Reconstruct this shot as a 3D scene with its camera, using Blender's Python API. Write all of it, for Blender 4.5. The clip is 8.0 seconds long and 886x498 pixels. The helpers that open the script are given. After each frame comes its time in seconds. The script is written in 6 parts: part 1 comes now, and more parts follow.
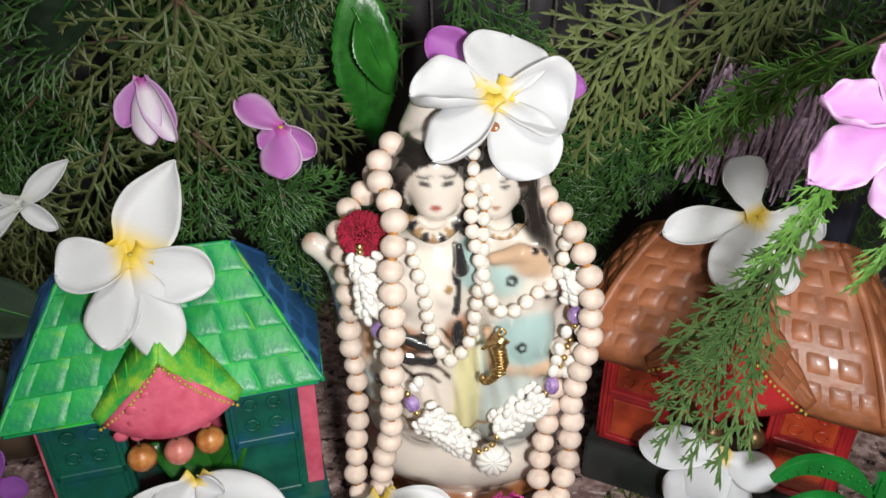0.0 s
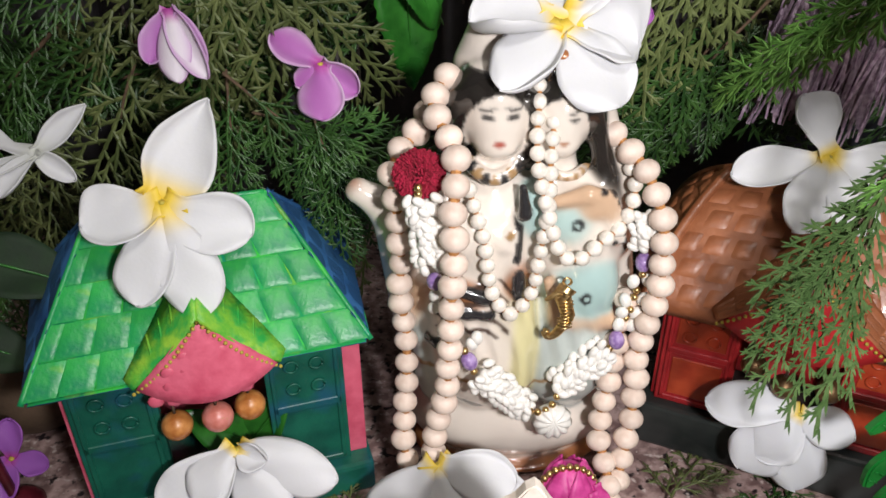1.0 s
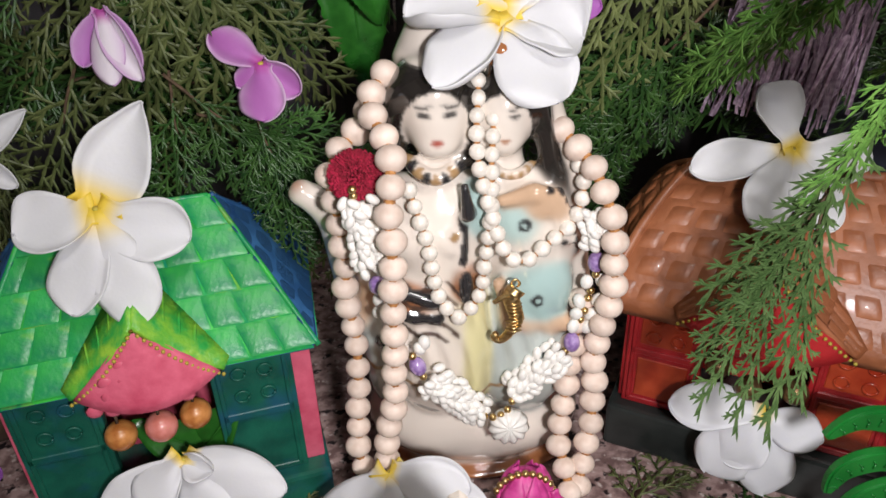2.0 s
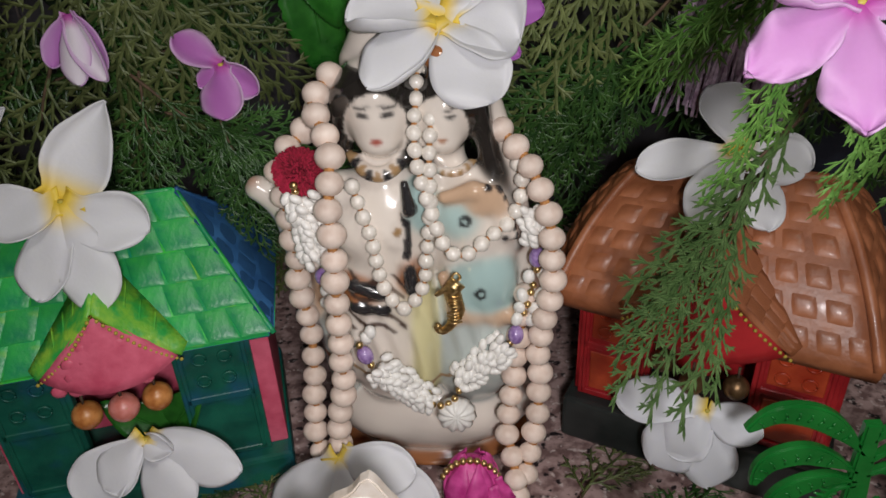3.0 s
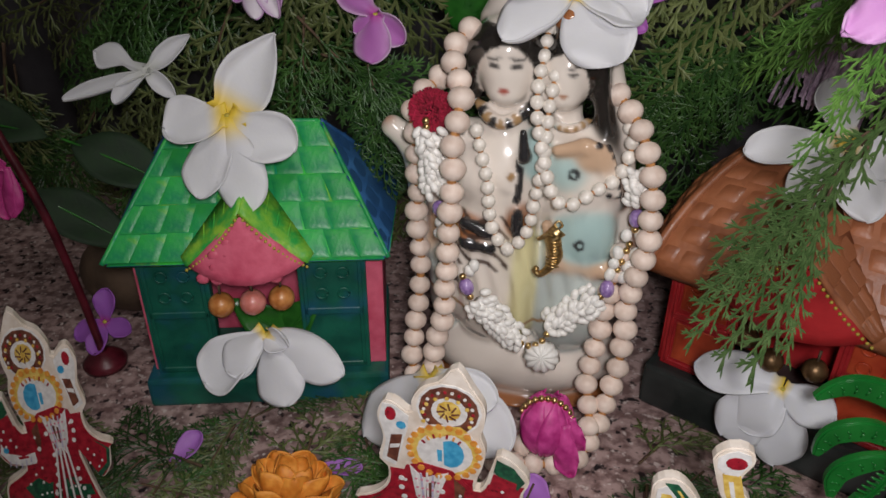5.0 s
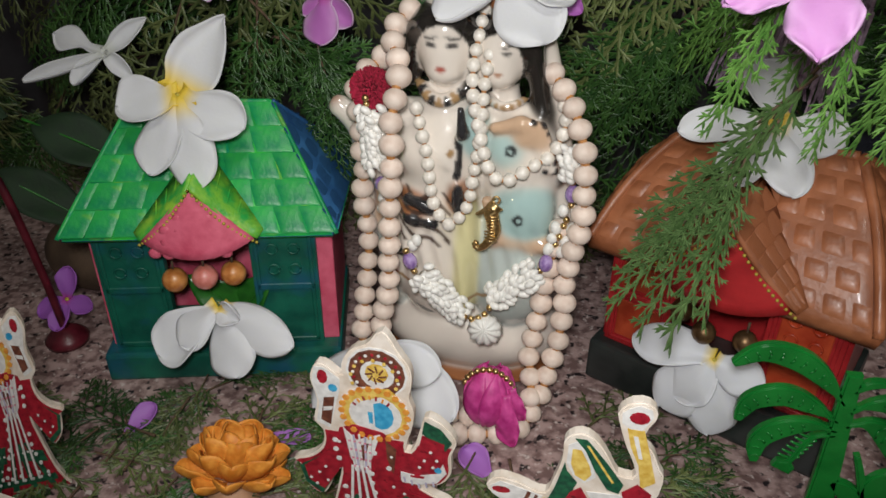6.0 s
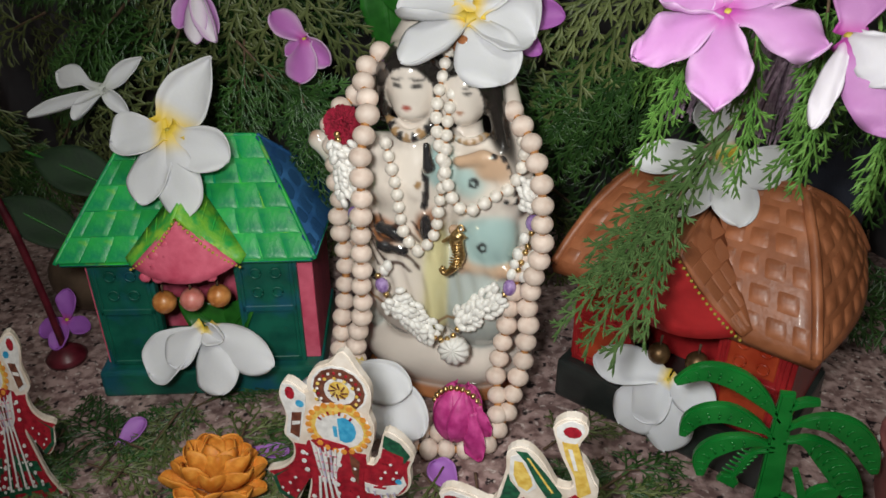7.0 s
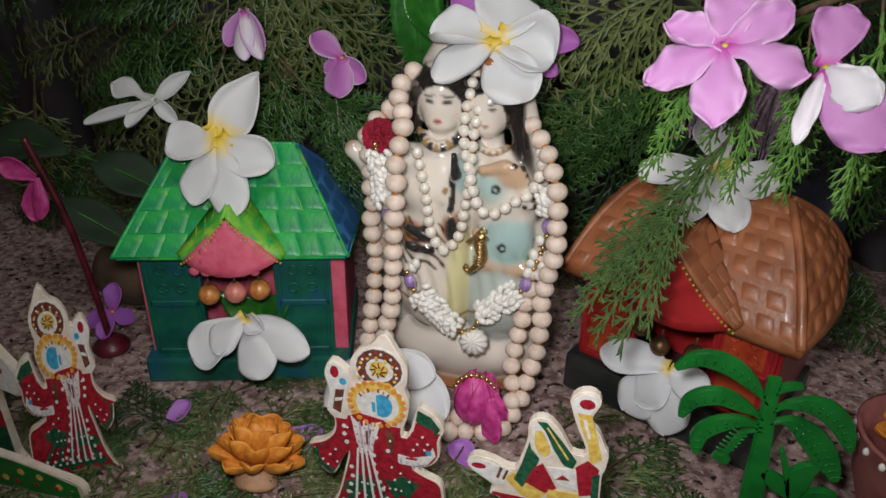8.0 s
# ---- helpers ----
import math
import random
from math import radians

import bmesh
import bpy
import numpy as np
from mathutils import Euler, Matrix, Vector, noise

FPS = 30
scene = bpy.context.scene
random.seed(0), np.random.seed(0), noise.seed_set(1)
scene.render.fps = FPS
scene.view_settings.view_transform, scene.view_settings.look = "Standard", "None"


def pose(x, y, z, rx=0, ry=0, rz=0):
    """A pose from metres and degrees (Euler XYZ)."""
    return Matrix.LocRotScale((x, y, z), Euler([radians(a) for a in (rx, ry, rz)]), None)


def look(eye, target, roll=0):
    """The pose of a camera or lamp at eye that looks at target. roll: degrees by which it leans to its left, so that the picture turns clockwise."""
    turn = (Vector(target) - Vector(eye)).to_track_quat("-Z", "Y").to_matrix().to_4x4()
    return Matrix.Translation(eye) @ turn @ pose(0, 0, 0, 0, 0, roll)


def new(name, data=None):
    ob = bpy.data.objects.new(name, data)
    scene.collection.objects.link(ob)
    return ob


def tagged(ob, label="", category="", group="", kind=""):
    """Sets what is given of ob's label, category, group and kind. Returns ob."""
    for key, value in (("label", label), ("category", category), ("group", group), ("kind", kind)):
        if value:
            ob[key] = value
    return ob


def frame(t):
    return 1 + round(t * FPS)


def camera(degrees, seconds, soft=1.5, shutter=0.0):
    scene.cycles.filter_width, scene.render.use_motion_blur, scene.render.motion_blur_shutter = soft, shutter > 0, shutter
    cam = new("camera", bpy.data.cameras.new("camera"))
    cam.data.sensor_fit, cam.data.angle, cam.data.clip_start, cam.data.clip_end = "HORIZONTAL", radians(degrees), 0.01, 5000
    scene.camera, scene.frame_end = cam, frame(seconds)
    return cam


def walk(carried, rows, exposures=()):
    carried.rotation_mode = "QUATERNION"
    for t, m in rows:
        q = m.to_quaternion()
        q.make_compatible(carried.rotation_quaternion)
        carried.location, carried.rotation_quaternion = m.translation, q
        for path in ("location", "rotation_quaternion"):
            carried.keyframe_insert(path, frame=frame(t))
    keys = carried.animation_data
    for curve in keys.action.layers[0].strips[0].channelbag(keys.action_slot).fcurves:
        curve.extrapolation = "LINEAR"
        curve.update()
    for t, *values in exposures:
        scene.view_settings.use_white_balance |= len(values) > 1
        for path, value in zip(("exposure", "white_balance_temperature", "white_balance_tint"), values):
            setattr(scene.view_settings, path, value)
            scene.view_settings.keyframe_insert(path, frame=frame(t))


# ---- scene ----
cam = camera(59.9, 8.0, soft=1.6)
METRES, EYE, TILT, LEAN, TURN = 0.30, 0.326, -30.0, 0.0, 0.0
ROWS = [
    (0.0, 0.0, 0.0, 0.0, -0.0, 0.0, 0.0),
    (0.5, -0.0801, 0.0787, -0.021, -1.92, -0.35, 0.57),
    (1.0, -0.1022, 0.0901, -0.0517, -1.14, -1.3, 0.89),
    (1.5, -0.07, 0.0928, -0.0504, -0.38, -1.17, 1.47),
    (2.0, -0.0057, 0.1208, -0.0453, 0.03, -1.64, 1.82),
    (3.5, 0.1387, 0.0491, -0.061, 4.69, -1.93, -0.83),
    (4.0, 0.1163, 0.0426, -0.1142, 7.13, -2.07, -4.01),
    (5.5, 0.1638, -0.0563, -0.1521, 11.18, -1.58, -6.46),
    (6.0, 0.2265, -0.0542, -0.1676, 10.49, -1.91, -6.53),
    (6.5, 0.2485, -0.0864, -0.1335, 11.59, -0.82, -6.61),
    (7.0, 0.3165, -0.1191, -0.147, 11.64, -0.57, -6.58),
    (7.5, 0.3253, -0.1788, -0.1509, 11.66, 0.02, -6.57),
    (8.0, 0.2954, -0.2677, -0.1778, 11.24, 0.48, -7.44),
]
EXPOSURES = [(0.0, 0.70, 6500, 4), (1.0, 0.70, 6500, 8), (2.2, 0.5, 6500, 10), (3.3, -0.18, 6500, 9), (4.2, -0.14, 6500, 10), (5.5, -0.12, 6500, 10), (6.0, 0.12, 6500, 4), (7.0, 0.16, 6500, 2), (7.5, 0.02, 6500, 2), (8.0, -0.01, 6500, 5)]
walk(cam, [(t, pose(0, 0, EYE, TILT, LEAN, TURN) @ pose(METRES * x, METRES * y, METRES * z, 90 + pitch, roll, yaw)) for t, x, y, z, yaw, pitch, roll in ROWS], EXPOSURES)

# ---- light: the small lamp of the filming phone, and an added dim overhead fill ----
world = bpy.data.worlds.new("world")
world.use_nodes = True
world.node_tree.nodes["Background"].inputs[0].default_value = (0.9, 0.95, 1.0, 1)
world.node_tree.nodes["Background"].inputs[1].default_value = 0.06
scene.world = world
phone = bpy.data.lights.new("phone_lamp", "SPOT")
phone.spot_size, phone.spot_blend = radians(92), 1.0
phone.energy, phone.shadow_soft_size, phone.color = 4.5, 0.018, (1.0, 0.965, 0.98)
new("phone_lamp", phone).matrix_world = look((0.062, -0.060, 0.330), (0.032, 0.30, 0.115))
# added fill from overhead, no real fitting: lifts the dark parts evenly
fill_light = bpy.data.lights.new("room_lamp", "AREA")
fill_light.energy, fill_light.size, fill_light.color = 4.4, 0.3, (1.0, 0.97, 0.93)
new("room_lamp", fill_light).matrix_world = look((0.3, -0.35, 1.44), (0.0, 0.3, 0.0))


# ---- helpers of this scene ----
def mesh_of(name, verts, faces, smooth=True):
    me = bpy.data.meshes.new(name)
    me.from_pydata([tuple(map(float, v)) for v in verts], [], [tuple(map(int, f)) for f in faces])
    me.polygons.foreach_set("use_smooth", [smooth] * len(me.polygons))
    me.update()
    return me


def from_bm(bm, name="mesh", smooth=False):
    me = bpy.data.meshes.new(name)
    bm.normal_update()
    bm.to_mesh(me)
    bm.free()
    me.polygons.foreach_set("use_smooth", [smooth] * len(me.polygons))
    return me


def part(name, data, material, parent, label="", m=None):
    """One mesh object under a thing or a part."""
    if isinstance(data, bmesh.types.BMesh):
        data = from_bm(data, name)
    ob = new(name, data)
    if material and not data.materials:
        data.materials.append(material)
    ob.parent = parent
    if m is not None:
        ob.matrix_basis = m
    return tagged(ob, label)


def thing(name, m, label, category, group="", kind=""):
    ob = new(name)
    ob.empty_display_size = 0.01
    ob.matrix_basis = m
    return tagged(ob, label, category, group, kind)


def single(name, data, material, m, label, category, group="", kind=""):
    if isinstance(data, bmesh.types.BMesh):
        data = from_bm(data, name)
    ob = new(name, data)
    if material and not data.materials:
        data.materials.append(material)
    ob.matrix_basis = m
    return tagged(ob, label, category, group, kind)


def box_bm(x0, x1, y0, y1, z0, z1, bevel=0.0, seg=2):
    bm = bmesh.new()
    bmesh.ops.create_cube(bm, size=1, matrix=Matrix.Translation(((x0 + x1) / 2, (y0 + y1) / 2, (z0 + z1) / 2)) @ Matrix.Diagonal((x1 - x0, y1 - y0, z1 - z0, 1)))
    if bevel:
        bmesh.ops.bevel(bm, geom=bm.edges[:], offset=bevel, segments=seg, affect="EDGES", profile=0.6)
    return bm


def ball_mesh(name, rx, ry, rz, seg=16, rings=10):
    bm = bmesh.new()
    bmesh.ops.create_uvsphere(bm, u_segments=seg, v_segments=rings, radius=1, matrix=Matrix.Diagonal((rx, ry, rz, 1)))
    return from_bm(bm, name, True)


def basis(o, x, y, z):
    return Matrix(((x[0], y[0], z[0], o[0]), (x[1], y[1], z[1], o[1]), (x[2], y[2], z[2], o[2]), (0, 0, 0, 1)))


def along(a, b, normal=(0, -1, 0)):
    """A pose at a whose y points to b and whose z is near normal."""
    a, b, n = Vector(a), Vector(b), Vector(normal)
    y = (b - a).normalized()
    x = y.cross(n).normalized()
    return basis(a, x, y, x.cross(y))


def glide(points, step):
    """Evenly spaced places and directions along a smooth line through points."""
    p = np.array(points, float)
    q = np.vstack([2 * p[0] - p[1], p, 2 * p[-1] - p[-2]])
    line = []
    for i in range(1, len(q) - 2):
        for s in np.linspace(0, 1, 24, endpoint=False):
            a, b, c, d = q[i - 1], q[i], q[i + 1], q[i + 2]
            line.append(0.5 * (2 * b + (c - a) * s + (2 * a - 5 * b + 4 * c - d) * s**2 + (3 * b - a - 3 * c + d) * s**3))
    line = np.array(line + [p[-1]])
    far = np.concatenate([[0], np.cumsum(np.linalg.norm(np.diff(line, axis=0), axis=1))])
    at = np.arange(0, far[-1], step)
    places = np.column_stack([np.interp(at, far, line[:, k]) for k in range(3)])
    ways = np.gradient(places, axis=0)
    return places, ways / np.linalg.norm(ways, axis=1)[:, None]


def tube_mesh(name, points, radius, sides=8, end=None, step=0.003):
    """A round rod along a smooth line, thinning to end."""
    places, ways = glide(points, step)
    verts, faces = [], []
    n = len(places)
    for i, (p, w) in enumerate(zip(places, ways)):
        w = Vector(w)
        side = w.cross(Vector((0.3, 0.2, 0.93))).normalized()
        up = side.cross(w)
        r = radius + ((radius if end is None else end) - radius) * i / max(1, n - 1)
        for k in range(sides):
            a = 2 * math.pi * k / sides
            verts.append(Vector(p) + r * (math.cos(a) * side + math.sin(a) * up))
            if i:
                faces.append(((i - 1) * sides + k, (i - 1) * sides + (k + 1) % sides, i * sides + (k + 1) % sides, i * sides + k))
    faces += [tuple(range(sides))[::-1], tuple(range((n - 1) * sides, n * sides))]
    return mesh_of(name, verts, faces)


def slab_mesh(name, outline, thick, bevel=0.0006):
    """A flat board of the given outline in x and z, thick along y, with eased edges."""
    bm = bmesh.new()
    face = bm.faces.new([bm.verts.new((x, 0, z)) for x, z in outline])
    face.normal_update()
    if face.normal.y > 0:
        face.normal_flip()
    out = bmesh.ops.extrude_face_region(bm, geom=[face])
    bmesh.ops.translate(bm, verts=[v for v in out["geom"] if isinstance(v, bmesh.types.BMVert)], vec=(0, -thick, 0))
    bmesh.ops.recalc_face_normals(bm, faces=bm.faces[:])
    if bevel:
        edges = [e for e in bm.edges if abs(e.verts[0].co.y - e.verts[1].co.y) < 1e-6]
        bmesh.ops.bevel(bm, geom=edges, offset=bevel, segments=2, affect="EDGES")
    return from_bm(bm, name)


def rounded(points, step=0.0025):
    """A closed smooth outline through points in x and z."""
    p = [(x, 0, z) for x, z in points]
    q = p[-2:] + p + p[:2]
    places, _ = glide(q, step)
    start = min(range(len(places) // 3), key=lambda i: (places[i][0] - p[0][0]) ** 2 + (places[i][2] - p[0][2]) ** 2)
    rest = list(range(start + 8, len(places)))
    stop = min(rest[len(rest) // 2:], key=lambda i: (places[i][0] - p[0][0]) ** 2 + (places[i][2] - p[0][2]) ** 2)
    return [(places[i][0], places[i][2]) for i in range(start, stop)]


# ---- materials ----
def material(name, low, high, rough=0.5, metal=0.0, scale=80.0, bump=0.2, fine=600.0, spots=None, vary=0.0, coat=0.0, island=0.0, thin=0.0, colour_layer="", weave=0.0, span=(0.35, 0.65), height=0.001):
    """A surface between two colours at two scales of noise, with relief; spots: (colour, scale, amount)."""
    mat = bpy.data.materials.new(name)
    mat.use_nodes = True
    nodes, links = mat.node_tree.nodes, mat.node_tree.links
    bsdf = nodes["Principled BSDF"]
    where = nodes.new("ShaderNodeTexCoord").outputs["Object"]

    def cloud(size, detail):
        n = nodes.new("ShaderNodeTexNoise")
        n.inputs["Scale"].default_value, n.inputs["Detail"].default_value = size, detail
        links.new(where, n.inputs["Vector"])
        return n.outputs["Fac"]

    def mix(fac, a, b, how="MIX"):
        m = nodes.new("ShaderNodeMix")
        m.data_type, m.blend_type = "RGBA", how
        for value, socket in ((fac, m.inputs["Factor"]), (a, m.inputs[6]), (b, m.inputs[7])):
            if isinstance(value, (int, float)):
                socket.default_value = value
            elif isinstance(value, tuple):
                socket.default_value = (*value[:3], 1)
            else:
                links.new(value, socket)
        return m.outputs[2]

    def span_of(value, a, b):
        r = nodes.new("ShaderNodeMapRange")
        links.new(value, r.inputs[0])
        r.inputs[1].default_value, r.inputs[2].default_value = a, b
        return r.outputs[0]

    coarse, grain = cloud(scale, 4), cloud(fine, 3)
    colour = mix(span_of(coarse, *span), low, high)
    if colour_layer:
        layer = nodes.new("ShaderNodeVertexColor")
        layer.layer_name = colour_layer
        colour = mix(0.012, layer.outputs["Color"], colour)
    for spot, size, amount, *soft in spots or ():
        colour = mix(span_of(cloud(size, 3), 1 - amount, 1.04 - amount + sum(soft)), colour, spot)
    colour = mix(0.25, colour, mix(grain, (0.45, 0.45, 0.45), (0.55, 0.55, 0.55)), "OVERLAY")
    if vary or island:
        which = nodes.new("ShaderNodeObjectInfo").outputs["Random"] if vary else nodes.new("ShaderNodeNewGeometry").outputs["Random Per Island"]
        ramp = nodes.new("ShaderNodeHueSaturation")
        amount = vary or island
        links.new(span_of(which, 0, 1), ramp.inputs["Fac"])
        ramp.inputs["Fac"].default_value = 1
        shade = nodes.new("ShaderNodeMapRange")
        links.new(which, shade.inputs[0])
        shade.inputs[3].default_value, shade.inputs[4].default_value = 1 - amount, 1 + amount
        links.remove(ramp.inputs["Fac"].links[0])
        links.new(shade.outputs[0], ramp.inputs["Value"])
        links.new(colour, ramp.inputs["Color"])
        colour = ramp.outputs[0]
    links.new(colour, bsdf.inputs["Base Color"])
    wear = nodes.new("ShaderNodeMapRange")
    links.new(coarse, wear.inputs[0])
    wear.inputs[3].default_value, wear.inputs[4].default_value = max(0.02, rough - 0.1), min(1, rough + 0.1)
    links.new(wear.outputs[0], bsdf.inputs["Roughness"])
    bsdf.inputs["Metallic"].default_value = metal
    bsdf.inputs["Coat Weight"].default_value = coat
    bsdf.inputs["Coat Roughness"].default_value = 0.05
    if thin:
        bsdf.inputs["Subsurface Weight"].default_value = thin
        bsdf.inputs["Subsurface Radius"].default_value = (0.004, 0.004, 0.003)
        bsdf.inputs["Subsurface Scale"].default_value = 0.5
    if bump:
        b = nodes.new("ShaderNodeBump")
        b.inputs["Strength"].default_value, b.inputs["Distance"].default_value = bump, height
        links.new(grain, b.inputs["Height"])
        links.new(b.outputs[0], bsdf.inputs["Normal"])
    return mat


STONE = material("speckled_stone", (0.18, 0.11, 0.103), (0.44, 0.31, 0.29), 0.35, scale=150, bump=0.1, fine=700, span=(0.40, 0.60), spots=(((0.022, 0.016, 0.018), 170, 0.42, 0.02), ((0.58, 0.49, 0.46), 260, 0.40, 0.03)))
CURTAIN = material("dark_curtain", (0.10, 0.095, 0.105), (0.19, 0.18, 0.195), 0.85, scale=14, fine=900, bump=0.4)
PAINTWALL = material("painted_wall", (0.42, 0.40, 0.37), (0.5, 0.48, 0.45), 0.8, scale=5, fine=200, bump=0.1)
GLAZE = material("painted_glaze", (0.7, 0.62, 0.54), (0.82, 0.76, 0.68), 0.16, scale=120, bump=0.03, fine=300, coat=0.8, colour_layer="paint")
BEADWOOD = material("pale_wood", (0.68, 0.53, 0.44), (0.82, 0.69, 0.60), 0.55, scale=160, fine=900, bump=0.08, vary=0.09, spots=(((0.45, 0.28, 0.18), 420, 0.30),))
CORD = material("orange_cord", (0.30, 0.12, 0.03), (0.5, 0.24, 0.08), 0.8, scale=900)
PEARL = material("pearl", (0.70, 0.64, 0.56), (0.84, 0.79, 0.72), 0.28, scale=300, bump=0.03, coat=0.4, vary=0.06)
SHELL = material("white_shell", (0.78, 0.75, 0.70), (0.86, 0.84, 0.80), 0.35, scale=500, bump=0.05, vary=0.05)
GOLD = material("gold_plate", (0.48, 0.31, 0.12), (0.74, 0.54, 0.26), 0.34, metal=1.0, scale=700, bump=0.1)
AMETHYST = material("purple_glass", (0.22, 0.12, 0.34), (0.46, 0.33, 0.60), 0.1, scale=300, bump=0.02, coat=0.6)
VELVET = material("red_velvet", (0.26, 0.006, 0.025), (0.50, 0.015, 0.06), 0.95, scale=400, fine=2500, bump=0.6)
PETAL = material("white_petal", (0.74, 0.74, 0.74), (0.84, 0.84, 0.84), 0.55, scale=90, fine=700, bump=0.06, colour_layer="paint", thin=0.15)
PINKPETAL = material("mauve_petal", (0.46, 0.13, 0.42), (0.62, 0.25, 0.58), 0.6, scale=90, fine=700, bump=0.06, colour_layer="paint", thin=0.1)
ROSE = material("magenta_petal", (0.40, 0.02, 0.17), (0.62, 0.07, 0.30), 0.5, scale=160, fine=900, bump=0.12, island=0.2)
LEAF = material("glossy_leaf", (0.012, 0.085, 0.010), (0.035, 0.19, 0.022), 0.3, scale=70, fine=500, bump=0.15)
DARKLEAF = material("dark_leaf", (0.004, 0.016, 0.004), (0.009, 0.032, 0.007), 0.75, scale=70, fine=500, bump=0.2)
GREENROOF = material("green_paint", (0.008, 0.24, 0.095), (0.05, 0.52, 0.065), 0.4, scale=55, fine=500, bump=0.25, vary=0.12, spots=(((0.30, 0.56, 0.04), 70, 0.44, 0.14), ((0.01, 0.33, 0.20), 60, 0.44, 0.12)))
DORMER = material("lime_paint", (0.10, 0.40, 0.035), (0.30, 0.56, 0.05), 0.45, scale=120, fine=600, bump=0.4, spots=(((0.03, 0.36, 0.06), 130, 0.55, 0.16),))
BLUEPAINT = material("blue_paint", (0.015, 0.06, 0.17), (0.04, 0.14, 0.32), 0.45, scale=60, fine=500, bump=0.3, vary=0.1)
PINKPAINT = material("pink_paint", (0.55, 0.07, 0.13), (0.72, 0.14, 0.22), 0.5, scale=90, fine=400, bump=0.25)
TEAL = material("teal_paint", (0.004, 0.068, 0.049), (0.009, 0.126, 0.080), 0.45, scale=60, fine=500, bump=0.2, spots=(((0.012, 0.09, 0.14), 45, 0.50, 0.16),))
OCHRE = material("ochre_trim", (0.35, 0.22, 0.03), (0.5, 0.42, 0.06), 0.5, scale=200, bump=0.3)
CLAY = material("varnished_clay", (0.23, 0.075, 0.030), (0.39, 0.142, 0.062), 0.42, scale=60, fine=350, bump=0.25, vary=0.10, coat=0.06, spots=(((0.13, 0.035, 0.016), 90, 0.36, 0.2),))
REDPAINT = material("red_paint", (0.28, 0.012, 0.016), (0.46, 0.024, 0.028), 0.34, scale=60, fine=350, bump=0.2, coat=0.08)
ORANGEPAINT = material("orange_paint", (0.331, 0.031, 0.011), (0.478, 0.068, 0.023), 0.36, scale=80, fine=350, bump=0.2, coat=0.05)
BLACKPAINT = material("black_paint", (0.010, 0.013, 0.013), (0.03, 0.036, 0.034), 0.35, scale=40, fine=300, bump=0.15)
BERRY = material("painted_berry", (0.40, 0.13, 0.03), (0.62, 0.27, 0.08), 0.35, scale=240, bump=0.1, coat=0.2, spots=(((0.16, 0.25, 0.04), 130, 0.33),))
PINKBERRY = material("pink_berry", (0.55, 0.16, 0.12), (0.68, 0.25, 0.22), 0.35, scale=240, bump=0.1, coat=0.2, spots=(((0.5, 0.3, 0.1), 130, 0.36),))
BRONZE = material("old_bronze", (0.10, 0.055, 0.025), (0.22, 0.13, 0.06), 0.4, metal=0.7, scale=200, bump=0.2)
CYPRESS = material("cypress_green", (0.015, 0.048, 0.010), (0.048, 0.115, 0.023), 0.42, scale=120, fine=900, bump=0.3, vary=0.35)
OLIVE = material("cypress_olive", (0.065, 0.088, 0.026), (0.145, 0.172, 0.058), 0.48, scale=120, fine=900, bump=0.3, vary=0.25)
FRESH = material("cypress_fresh", (0.075, 0.19, 0.032), (0.17, 0.34, 0.07), 0.55, scale=120, fine=900, bump=0.3, vary=0.15)
HANGING = material("cypress_drooping", (0.062, 0.125, 0.034), (0.135, 0.225, 0.074), 0.55, scale=120, fine=900, bump=0.3, vary=0.15)
TWIG = material("brown_twig", (0.05, 0.028, 0.015), (0.13, 0.08, 0.045), 0.8, scale=200, bump=0.4)
PLASTIC = material("green_plastic", (0.006, 0.125, 0.018), (0.013, 0.20, 0.030), 0.32, scale=60, fine=250, bump=0.2, coat=0.2)
BOARD = material("cut_board", (0.66, 0.56, 0.46), (0.80, 0.72, 0.64), 0.6, scale=150, bump=0.15)
RED = material("red_print", (0.24, 0.006, 0.018), (0.42, 0.016, 0.034), 0.4, scale=300, bump=0.1, spots=(((0.12, 0.005, 0.01), 500, 0.36),))
DARKGREEN = material("bottle_green_print", (0.008, 0.05, 0.03), (0.02, 0.13, 0.06), 0.4, scale=400, bump=0.1)
WHITEPRINT = material("white_print", (0.66, 0.64, 0.62), (0.82, 0.80, 0.78), 0.45, scale=300, bump=0.05)
YELLOW = material("yellow_print", (0.60, 0.36, 0.05), (0.80, 0.60, 0.16), 0.45, scale=300, bump=0.05)
BLUE = material("sky_blue_print", (0.03, 0.28, 0.52), (0.08, 0.42, 0.66), 0.45, scale=300, bump=0.05)
AMBER = material("amber_print", (0.62, 0.22, 0.03), (0.80, 0.36, 0.06), 0.45, scale=300, bump=0.05)
PINKPRINT = material("pink_print", (0.60, 0.16, 0.24), (0.74, 0.30, 0.38), 0.45, scale=300, bump=0.05)
LILACPRINT = material("lilac_print", (0.40, 0.36, 0.50), (0.58, 0.54, 0.66), 0.45, scale=300, bump=0.05)
BROWNPRINT = material("brown_print", (0.10, 0.03, 0.02), (0.2, 0.07, 0.04), 0.45, scale=300, bump=0.05)
ORANGE = material("orange_shaving", (0.62, 0.20, 0.02), (0.82, 0.34, 0.05), 0.6, scale=250, fine=1200, bump=0.2, island=0.12)
MAROON = material("maroon_plastic", (0.05, 0.005, 0.010), (0.12, 0.012, 0.022), 0.35, scale=80, bump=0.1)
TINSEL = material("tinsel", (0.45, 0.40, 0.40), (0.7, 0.62, 0.6), 0.3, metal=0.8, scale=600, bump=0.2)
